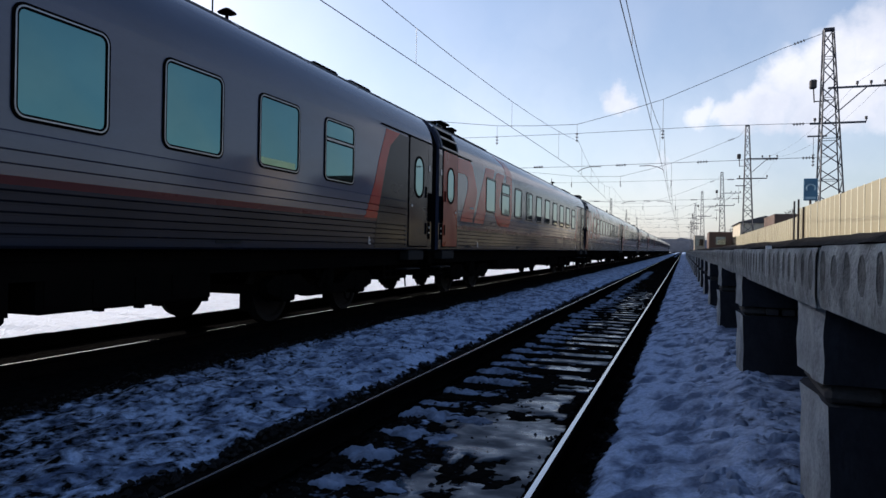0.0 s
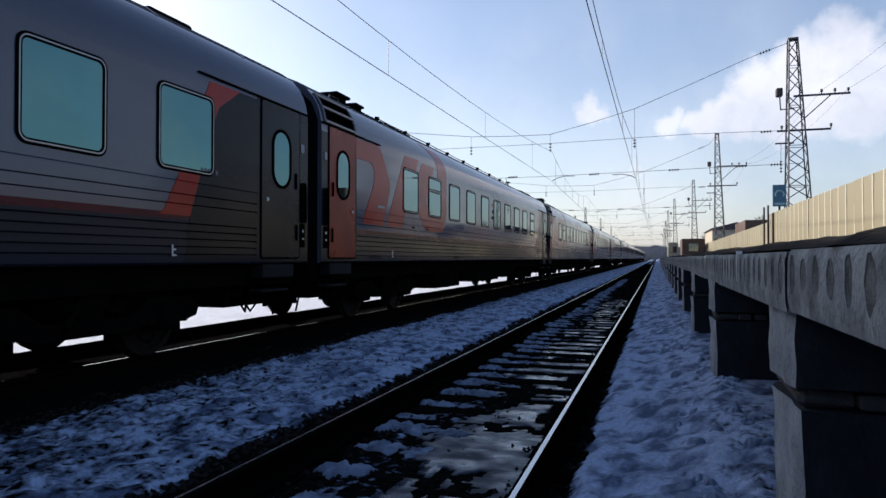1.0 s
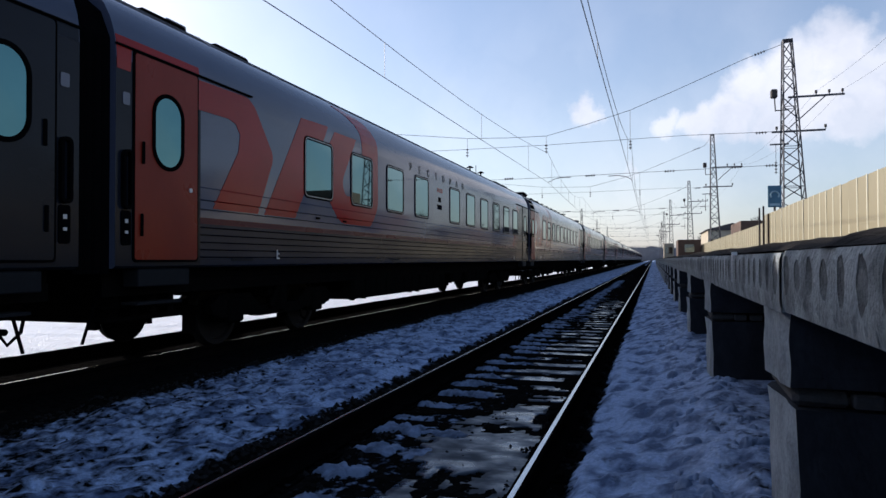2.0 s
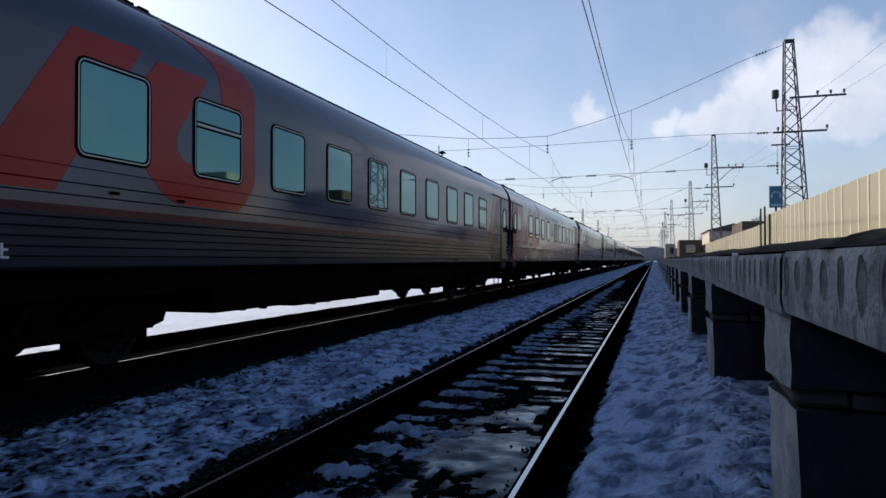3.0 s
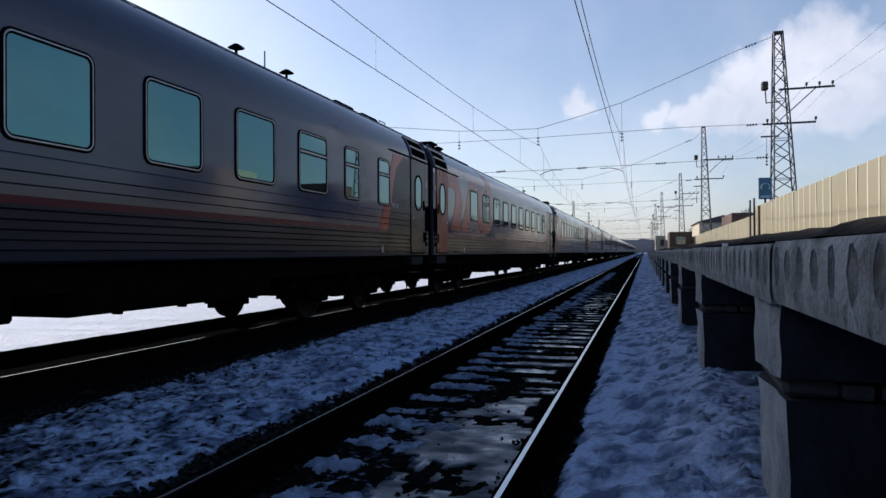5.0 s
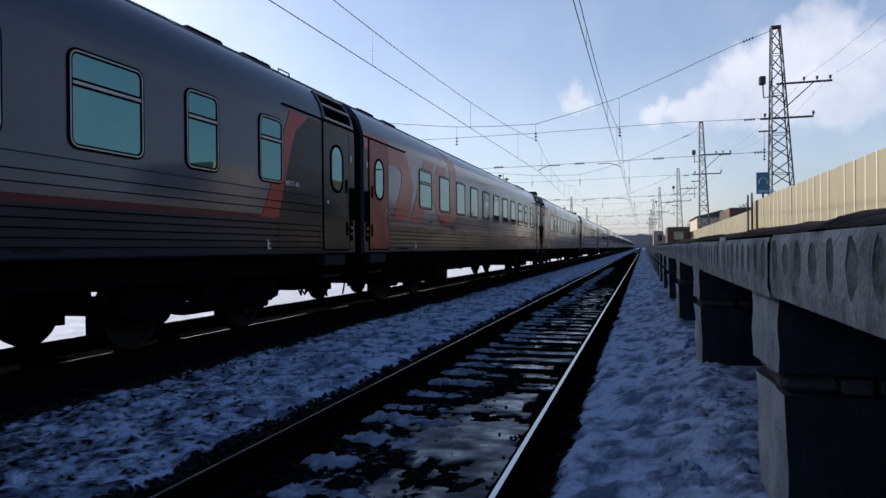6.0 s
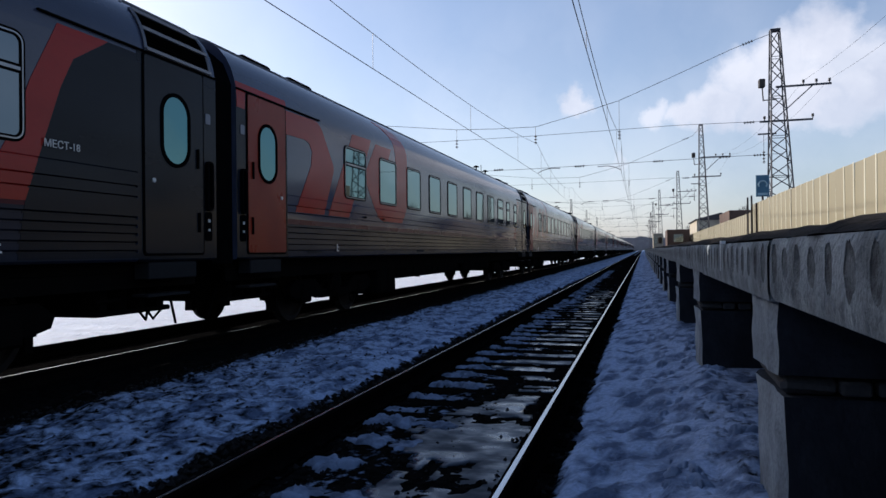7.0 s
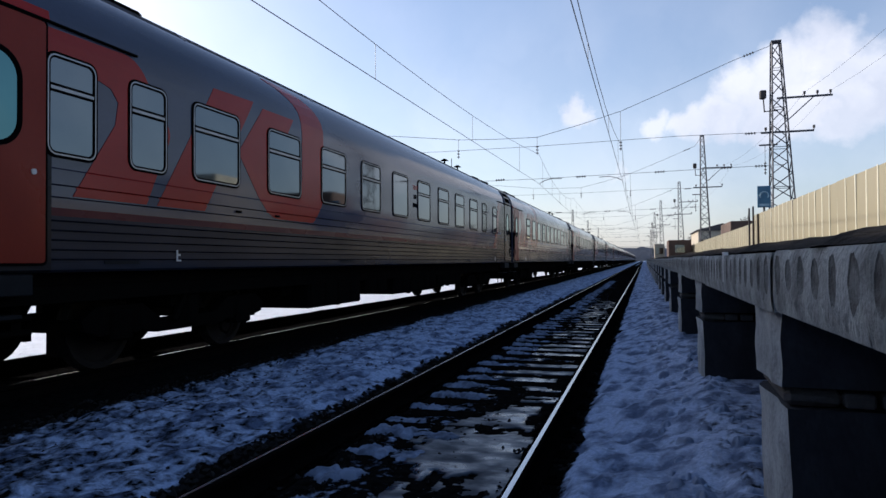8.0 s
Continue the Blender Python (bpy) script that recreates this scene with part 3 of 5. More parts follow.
def build_ice():
    """Wet ice frozen over the middle of the empty track."""
    verts, faces, index = [], [], {}
    step = 0.05
    for j in range(int((24 - 2.0) / step)):
        for i in range(int(1.1 / step)):
            x, y = -1.78 + i * step, 2.0 + j * step
            u = (x + 1.20) / 0.46
            v = noise.noise((x * 2.6, y * 0.9, 21)) + 0.5 * noise.noise((x * 8, y * 4, 4))
            bay = ((y - 1.0 + 0.2725) % 0.545) - 0.2725
            sheet = 0.55 - u * u * 0.55 if y < 6.4 else 0.62 - u * u * 0.7 - (0.9 if abs(bay) < 0.13 else 0) - (0.15 if y > 13 else 0)
            if v + sheet < 0.22:
                continue
            face = []
            for a, b in ((0, 0), (1, 0), (1, 1), (0, 1)):
                key = (i + a, j + b)
                if key not in index:
                    px, py = -1.78 + key[0] * step, 2.0 + key[1] * step
                    index[key] = len(verts)
                    verts.append((px + 0.02 * noise.noise((px * 20, py * 20, 1)), py + 0.02 * noise.noise((px * 20, py * 20, 2)), -0.1905 + 0.034 / (1 + math.exp(min(50.0, (py - 5.0) / 0.7))) + 0.007 * noise.noise((px * 5, py * 5, 5)) + 0.004 * noise.noise((px * 16, py * 16, 8))))
                face.append(index[key])
            faces.append(face)
    me = bpy.data.meshes.new("ice_sheet")
    me.from_pydata(verts, [], faces)
    me.materials.append(M["ice"])
    me.polygons.foreach_set("use_smooth", [True] * len(me.polygons))
    ob = new("ice_sheet", me)
    sol = ob.modifiers.new("thick", "SOLIDIFY")
    sol.thickness = 0.02
    tagged(ob, "grey wet ice frozen between the rails", "ice", kind="stuff")


build_ice()


# ---- platform ----
def slab_mesh(seed, width=1.48):
    """A hollow-core slab end: eight cores, closed with darker mortar and sunk a little."""
    rng = random.Random(seed)
    bm = bmesh.new()
    h, cell, seg = 0.225, width / 8, 28

    def wear(y, z):
        lip = 0.010 * (max(0, 1 - z / 0.012) + max(0, 1 - (h - z) / 0.012))
        return lip + 0.012 * max(0, noise.noise((y * 7 + seed * 7, z * 9, seed)) - 0.3)

    for c in range(8):
        cy, cz = (c + 0.5) * cell, h * 0.61
        ry, rz = 0.046 + rng.uniform(-0.010, 0.005), 0.067 + rng.uniform(-0.012, 0.005)
        deep = rng.uniform(0.003, 0.010)
        loops = [[], [], [], []]
        for k in range(seg):
            a = 2 * math.pi * (k + 0.5) / seg
            ca, sa = math.cos(a), math.sin(a)
            wob = 1 + 0.16 * noise.noise((ca * 1.4 + c * 3.1, sa * 1.4, seed)) + 0.10 * noise.noise((ca * 4 + c, sa * 4, seed))
            t = min((cell / 2) / max(1e-6, abs(ca)), ((h - cz) if sa > 0 else cz) / max(1e-6, abs(sa)))
            for i, (y, z, x) in enumerate(((cy + t * ca, cz + t * sa, None), (cy + 1.04 * wob * ry * ca, cz + 1.04 * wob * rz * sa, 0.000), (cy + 0.96 * wob * ry * ca, cz + 0.96 * wob * rz * sa, 0.003),
                                           (cy + 0.6 * wob * ry * ca, cz + 0.6 * wob * rz * sa, deep))):
                loops[i].append(bm.verts.new((wear(y, z) if x is None else x, y, z)))
        for i in range(3):
            for k in range(seg):
                f = bm.faces.new((loops[i][k], loops[i][(k + 1) % seg], loops[i + 1][(k + 1) % seg], loops[i + 1][k]))
                f.material_index = 0 if i == 0 else 1
        bm.faces.new(loops[3]).material_index = 1
        for sy in (0, 1):
            for sz in (0, 1):
                y, z = cy + (sy - 0.5) * cell, sz * h
                near = sorted(loops[0], key=lambda v: (v.co.y - y) ** 2 + (v.co.z - z) ** 2)[:2]
                bm.faces.new((near[0], near[1], bm.verts.new((wear(y, z), y, z))))
    bmesh.ops.remove_doubles(bm, verts=bm.verts[:], dist=0.0015)
    box(bm, 0.012, 3.6, 0.0, width, 0.0, h)
    return mesh_of("slab", bm, [M["concrete"], M["mortar"]])


def pier_block(x0, y0, y1, z0, z1, seed):
    """A cast block with uneven arrises; whitewashed track side, shade coloured into the rest."""
    bm = bmesh.new()
    nx, ny, nz = [x0, x0 + 0.07, x0 + 0.5, x0 + 1.2, 3.2], np.linspace(y0, y1, 7), np.linspace(z0, z1, 9)

    def put(x, y, z):
        p = Vector((x, y, z))
        edge = (x == x0) * 0.022 * noise.noise((y * 5, z * 6, seed)) + (x == x0 and y in (y0, y1)) * 0.02
        side = (y in (y0, y1)) * 0.016 * noise.noise((x * 4, z * 7, seed + 3))
        return bm.verts.new(p + Vector((edge, side, 0)))

    front = [[put(x0, y, z) for y in ny] for z in nz]
    for a, b in zip(front, front[1:]):
        for k in range(6):
            bm.faces.new((a[k], a[k + 1], b[k + 1], b[k])).material_index = 1
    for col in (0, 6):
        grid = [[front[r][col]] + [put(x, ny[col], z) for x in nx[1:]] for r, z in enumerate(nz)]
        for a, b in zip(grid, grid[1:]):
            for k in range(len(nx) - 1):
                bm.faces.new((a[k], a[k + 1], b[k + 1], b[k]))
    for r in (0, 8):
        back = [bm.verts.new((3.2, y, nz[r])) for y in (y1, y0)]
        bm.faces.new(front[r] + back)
    return mesh_of("block", bm, [M["concrete_pier_shade"], M["whitewash"]])


def build_platform():
    plat = tagged(empty("platform", (PLAT_X, 0, 0)), "raised platform of weathered hollow-core concrete slabs", "platform", kind="structure")
    kinds = [slab_mesh(s) for s in range(4)]
    rng = random.Random(8)
    y = -24.0
    n = 0
    while y < 150:
        piece("slab", kinds[n % 4], plat, (rng.uniform(-0.005, 0.005), y, PLAT_Z - 0.225 + rng.uniform(-0.005, 0.005)), (0, 0, rng.uniform(-0.002, 0.002)))
        y += 1.488
        n += 1
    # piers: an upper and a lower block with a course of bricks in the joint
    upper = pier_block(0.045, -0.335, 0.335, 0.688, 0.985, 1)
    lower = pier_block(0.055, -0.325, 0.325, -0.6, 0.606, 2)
    bm = bmesh.new()
    box(bm, 0, 0.105, -0.052, 0.052, 0.004, 0.058, bevel=0.008)
    brick = mesh_of("brick", bm, M["brick"])
    bm = bmesh.new()
    box(bm, 0.0, 0.20, -0.30, 0.30, 0.612, 0.676, bevel=0.022)
    for v in bm.verts:
        v.co.x += 0.02 * noise.noise(v.co * 9) + 0.075
        v.co.z += 0.012 * noise.noise(v.co * 13)
    fill = mesh_of("mortar_fill", bm, M["brick"])
    bm = bmesh.new()
    box(bm, 0.17, 3.1, -0.27, 0.27, 0.60, 0.695)
    bed = mesh_of("mortar_bed", bm, M["soil"])
    for k, py in enumerate([-20.0, -16.1, -12.2, -8.4, -4.5, -0.6, 3.22, 7.1, 11.0, 14.9, 18.7, 22.5, 26.3, 30.1, 33.9, 37.0, 40.3, 43.7, 47.4, 51.1, 54.8, 58.5, 62.2, 66, 70, 74, 78, 82, 86, 90, 95, 100, 106, 112, 118, 125, 132, 140]):
        pier = piece("pier", bed, plat, (0, py, 0))
        lean = rng.uniform(-0.01, 0.01)
        piece("upper_block", upper, pier, (rng.uniform(-0.01, 0.02), rng.uniform(-0.02, 0.02), 0), (0, 0, lean))
        piece("lower_block", lower, pier, (rng.uniform(-0.01, 0.01), 0, 0), (0, 0, -lean))
        piece("mortar_fill", fill, pier)
        if py < 12:
            for i in range(18):
                piece("brick", brick, pier, (0.315 + i * 0.128 + rng.uniform(-0.006, 0.006), -0.33 + rng.uniform(-0.004, 0.006), 0.614), (0, 0, radians(90) + rng.uniform(-0.03, 0.03)))
    # lime run down from a slab joint
    bm = bmesh.new()
    rows = []
    for k in range(9):
        z, w = 1.218 - 0.165 * k / 8, 0.010 - 0.006 * k / 8
        y = 4.155 + 0.004 * noise.noise((k * 0.7, 2, 1))
        rows.append([bm.verts.new((x, y + dy, z)) for x, dy in ((-0.022, -w), (-0.027, 0), (-0.022, w))])
    for a, b in zip(rows, rows[1:]):
        for c in range(2):
            bm.faces.new((a[c], a[c + 1], b[c + 1], b[c]))
    box(bm, -0.024, 0.0, 4.12, 4.19, 1.205, 1.222)
    part("lime_streak", bm, M["lime"], plat, "white lime streak below a slab joint")
    # wall added in place of earth behind the piers, dark for the shaded void
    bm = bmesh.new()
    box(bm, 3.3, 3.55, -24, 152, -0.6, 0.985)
    part("void_wall", bm, M["concrete_dark"], plat, "added dark wall closing the shaded void under the platform")
    # dirt and wet asphalt on top, with a ragged lip
    bm = bmesh.new()
    xs = [0.0, 0.05, 0.11, 0.2, 0.35, 0.5, 0.65, 0.8, 1.0, 1.3, 1.6, 2.5, 3.6]
    ys = [-24, -16, -10] + [round(v, 3) for v in np.arange(-6, 30, 0.07)] + [round(v, 3) for v in np.arange(30, 152, 1.0)]
    rows = []
    for y in ys:
        row = []
        lip = 0.012 + 0.045 * abs(noise.noise((y * 0.9, 5, 2))) + 0.035 * noise.noise((y * 5, 1, 9)) + 0.02 * noise.noise((y * 15, 1, 9))
        thick = 0.035 + 0.035 * noise.noise((y * 0.55, 8, 1)) + 0.026 * noise.noise((y * 3.1, 2, 4)) + 0.022 * noise.noise((y * 11, 2, 4))
        thick = max(0.012, thick)
        for i, x in enumerate(xs):
            h = thick * (0.1 if i == 0 else 0.75 if i == 1 else 1.0) + 0.012 * noise.noise((x * 7, y * 7, 3)) * (i > 0)
            h += 0.085 * math.exp(-((x - 0.75) / 0.42) ** 2) * (0.75 + 0.5 * noise.noise((y * 0.8, 3, 3))) / (1 + math.exp((y - 9) / 1.5))
            row.append(bm.verts.new((x + (lip if i < 3 else 0), y, PLAT_Z + h)))
        rows.append(row)
    for a, b in zip(rows, rows[1:]):
        for i in range(len(xs) - 1):
            bm.faces.new((a[i], a[i + 1], b[i + 1], b[i])).smooth = True
    dirt = part("dirt_cover", bm, M["soil"], plat, "dark wet dirt on the platform's top")
    return plat


build_platform()


def build_fence():
    """Cream profiled-sheet fence along the back of the platform."""
    fence = tagged(empty("fence", (4.0, 0, PLAT_Z)), "cream profiled-metal fence along the platform, sunlit", "fence")
    bm = bmesh.new()
    prof = [(0.0, 0.0), (0.66, 0.0)]
    t = 0.004
    vs = []
    h = 1.62
    for z in (0.0, h):
        vs.append([bm.verts.new((x, y, z)) for y, x in prof] + [bm.verts.new((x + t, y, z)) for y, x in reversed(prof)])
    n = len(vs[0])
    for k in range(n):
        bm.faces.new((vs[0][k], vs[0][(k + 1) % n], vs[1][(k + 1) % n], vs[1][k]))
    half = len(prof)
    for row in vs:
        for k in range(half - 1):
            bm.faces.new((row[k], row[k + 1], row[n - 2 - k], row[n - 1 - k]))
    panel = mesh_of("sheet", bm, M["fence"])
    bm = bmesh.new()
    extr = [(-0.03, 0.0), (-0.022, -0.010), (0.022, -0.010), (0.03, 0.0)]
    lo = [bm.verts.new((x - 0.001, y, 0.0)) for y, x in extr]
    hi = [bm.verts.new((x - 0.001, y, h + 0.012)) for y, x in extr]
    for k in range(4):
        bm.faces.new((lo[k], lo[(k + 1) % 4], hi[(k + 1) % 4], hi[k]))
    bm.faces.new(hi)
    strip = mesh_of("cover_strip", bm, M["fence_strip"])
    rng = random.Random(2)
    y = 1.91
    while y < 27.9:
        p = piece("sheet", panel, fence, (rng.uniform(-0.004, 0.004), y, rng.uniform(-0.006, 0.006) + 0.0), (0, rng.uniform(-0.006, 0.006), 0))
        piece("cover_strip", strip, p)
        y += 0.66
    y = 28.9
    while y < 78:
        p = piece("sheet", panel, fence, (0.25 + rng.uniform(-0.01, 0.01), y, -0.20 - 0.003 * (y - 28)), (0, 0, 0))
        piece("cover_strip", strip, p)
        y += 0.66
    bm = bmesh.new()
    box(bm, -0.03, 0.03, -0.03, 0.03, 0, 1.95, bevel=0.006)
    post = mesh_of("post", bm, M["dark_steel"])
    for y in (27.9, 28.9, 26.8):
        piece("post", post, fence, (-0.04, y, 0 if y > 27 else -0.35))
    bm = bmesh.new()
    box(bm, 0.01, 0.05, 2, 28, 0.35, 0.40)
    box(bm, 0.01, 0.05, 2, 28, 1.25, 1.30)
    part("rail", bm, M["dark_steel"], fence)


build_fence()

# ---- train ----
# half of the body's cross-section above the ribs, as (half width, height)
SHOULDER = [(1.553, 3.26), (1.546, 3.40), (1.522, 3.54), (1.475, 3.68), (1.40, 3.82), (1.28, 3.96), (1.10, 4.09), (0.82, 4.21), (0.44, 4.29), (0.0, 4.315)]
RIBS = [1.565, 1.475, 1.385, 1.295, 1.205]      # pressed-in lines below the stripe
GROOVES = [2.055, 1.905, 1.79]                  # and above it


def width_at(z):
    if z <= 3.26:
        return HALF_W
    return float(np.interp(z, [p[1] for p in SHOULDER], [p[0] for p in SHOULDER]))


def side_profile(ribbed):
    """The near side from the sole bar to the cornice: points and a material for each face that follows."""
    pts, mats = [(HALF_W - 0.03, 1.10), (HALF_W, 1.125)], [1, 1]
    marks = []
    if ribbed:
        for z in RIBS:
            marks += [(z - 0.013, 0), (z - 0.009, -0.024), (z + 0.008, -0.024), (z + 0.024, 0)]
        for z in GROOVES:
            d = -0.022 if z < 2 else -0.008
            marks += [(z - 0.010, 0), (z - 0.007, d), (z + 0.004, d), (z + 0.016, 0)]
    marks += [(1.625, 0), (1.700, 0)]
    for z, d in sorted(marks):
        pts.append((HALF_W + d, z))
    pts.append((HALF_W, 3.26))
    mats = []
    for a, b in zip(pts, pts[1:]):
        zm = (a[1] + b[1]) / 2
        mats.append(2 if 1.625 <= zm <= 1.700 and ribbed else 1 if zm < 1.625 and ribbed else 0)
    return pts, mats


def build_body(car, coat):
    """Steel body: ribbed sides between the vestibules, smooth ends, and end walls."""
    bm = bmesh.new()
    for y0, y1, ribbed in ((0.0, 1.36, False), (1.36, 22.46, True), (22.46, CAR_LEN, False)):
        right, mats = side_profile(ribbed)
        left = [(-x, z) for x, z in reversed(right)]
        prof = right + left
        pm = mats + [0] + list(reversed(mats)) + [3]
        if not ribbed:
            pm = [4] * len(prof)
        extrude_profile(bm, prof, y0, y1, pm)
    part("body", bm, [coat, M["slate_low_reflection"], M["stripe_red"], M["underframe"], M["paint_slate"]], car, "grey ribbed steel car body with a thin red stripe")
    bm = bmesh.new()
    prof = SHOULDER + [(-x, z) for x, z in reversed(SHOULDER[:-1])]
    extrude_profile(bm, prof, 0.0, CAR_LEN, closed=False)
    for f in bm.faces:
        f.smooth = True
        f.material_index = 1 if f.calc_center_median().z > 4.0 else 0
    for y in (0.0, CAR_LEN):
        bm.faces.new([bm.verts.new((x, y, z)) for x, z in prof])
    roof = part("roof", bm, [coat, M["roof_top"]], car, "smooth curved grey roof, dull and dark on top")
    for s in (-1, 1):
        for y0, y1 in ((0.0, 2.45), (21.2, CAR_LEN)):
            bm = bmesh.new()
            box(bm, s * 1.555 - 0.02, s * 1.555 + 0.02, y0, y1, 3.39, 3.408)
            part("drip_rail", bm, M["rubber"], roof)
    bm = bmesh.new()
    for y in np.arange(1.9, 23.0, 1.72):
        prof2 = [(x + 0.004 if x >= 0 else x - 0.004, z + 0.006) for x, z in prof[5:-5]]
        for a, b in zip(prof2, prof2[1:]):
            vs = [bm.verts.new((a[0], y - 0.02, a[1])), bm.verts.new((b[0], y - 0.02, b[1])), bm.verts.new((b[0], y + 0.02, b[1])), bm.verts.new((a[0], y + 0.02, a[1]))]
            bm.faces.new(vs)
    tagged(part("seam", bm, M["roof_paint"], roof), kind="stuff")


RIB_MARKS = sorted([(z + dz, -0.024 * k) for z in RIBS for dz, k in ((-0.013, 0), (-0.009, 1), (0.008, 1), (0.024, 0))]
                   + [(z + dz, (-0.022 if z < 2 else -0.008) * k) for z in GROOVES for dz, k in ((-0.010, 0), (-0.007, 1), (0.004, 1), (0.016, 0))])


def side_x(z):
    """Half width of the ribbed side at height z."""
    if z < 2.2:
        return HALF_W + float(np.interp(z, [m[0] for m in RIB_MARKS], [m[1] for m in RIB_MARKS]))
    return width_at(z)


def decal(name, polygon, mat, car, lift=0.004, label=""):
    """A painted field on the side, bent over the ribs and the shoulder of the roof; given as (along, height)."""
    bm = bmesh.new()
    vs = [bm.verts.new((0, y, z)) for y, z in polygon]
    for tri in tessellate_polygon([[Vector((y, z, 0)) for y, z in polygon]]):
        bm.faces.new([vs[i] for i in tri])
    for z in [p[1] for p in SHOULDER[:8]] + [m[0] for m in RIB_MARKS]:
        bmesh.ops.bisect_plane(bm, geom=bm.verts[:] + bm.edges[:] + bm.faces[:], plane_co=(0, 0, z), plane_no=(0, 0, 1))
    for v in bm.verts:
        v.co.x = side_x(v.co.z) + 0.0005
    r = bmesh.ops.extrude_face_region(bm, geom=bm.faces[:])
    for g in r["geom"]:
        if isinstance(g, bmesh.types.BMVert):
            g.co.z += 1.2 * lift * max(0.0, min(1.0, (g.co.z - 3.27) / 0.5))
            g.co.x += lift
    return part(name, bm, mat, car, label)


WIN_Z, WIN_H = 2.655, 0.93
_shared = {}


def window_meshes(w):
    if w not in _shared:
        bm = bmesh.new()
        ring_yz(bm, rounded(w + 0.05, WIN_H + 0.05, 0.115), rounded(w + 0.004, WIN_H + 0.004, 0.095), 0.0, 0.014, 0)
        frame_me = mesh_of("window_frame", bm, M["rubber"])
        bm = bmesh.new()
        ring_yz(bm, rounded(w + 0.004, WIN_H + 0.004, 0.095), rounded(w - 0.024, WIN_H - 0.024, 0.083), 0.0, 0.019)
        trim = mesh_of("trim", bm, M["chrome"])
        bm = bmesh.new()
        ring_yz(bm, rounded(w - 0.024, WIN_H - 0.024, 0.083), rounded(w - 0.062, WIN_H - 0.062, 0.065), 0.0, 0.015)
        seal = mesh_of("seal", bm, M["rubber"])
        bm = bmesh.new()
        slab_yz(bm, rounded(w - 0.05, WIN_H - 0.05, 0.07), 0.001, 0.008)
        pane = mesh_of("pane", bm, M["glass"])
        bm = bmesh.new()
        slab_yz(bm, rounded(w - 0.05, WIN_H - 0.05, 0.07), 0.001, 0.008)
        pane2 = mesh_of("pane", bm, M["glass_clear"])
        bm = bmesh.new()
        zc = 0.165
        box(bm, 0.0, 0.016, -w / 2 + 0.03, w / 2 - 0.03, zc - 0.05, zc - 0.028, 0)
        box(bm, 0.0, 0.021, -w / 2 + 0.03, w / 2 - 0.03, zc - 0.028, zc + 0.002, 1)
        box(bm, 0.0, 0.016, -w / 2 + 0.03, w / 2 - 0.03, zc + 0.002, zc + 0.028, 0)
        bar = mesh_of("transom", bm, [M["rubber"], M["chrome"]])
        _shared[w] = (frame_me, pane, bar, pane2, trim, seal)
    return _shared[w]


def add_window(car, y, w, split, clear=False):
    frame_me, pane, bar, pane2, trim, seal = window_meshes(w)
    win = piece("window", frame_me, car, (HALF_W, y + w / 2, WIN_Z))
    piece("pane", pane2 if clear else pane, win)
    piece("trim", trim, win)
    piece("seal", seal, win)
    if split:
        piece("transom", bar, win)


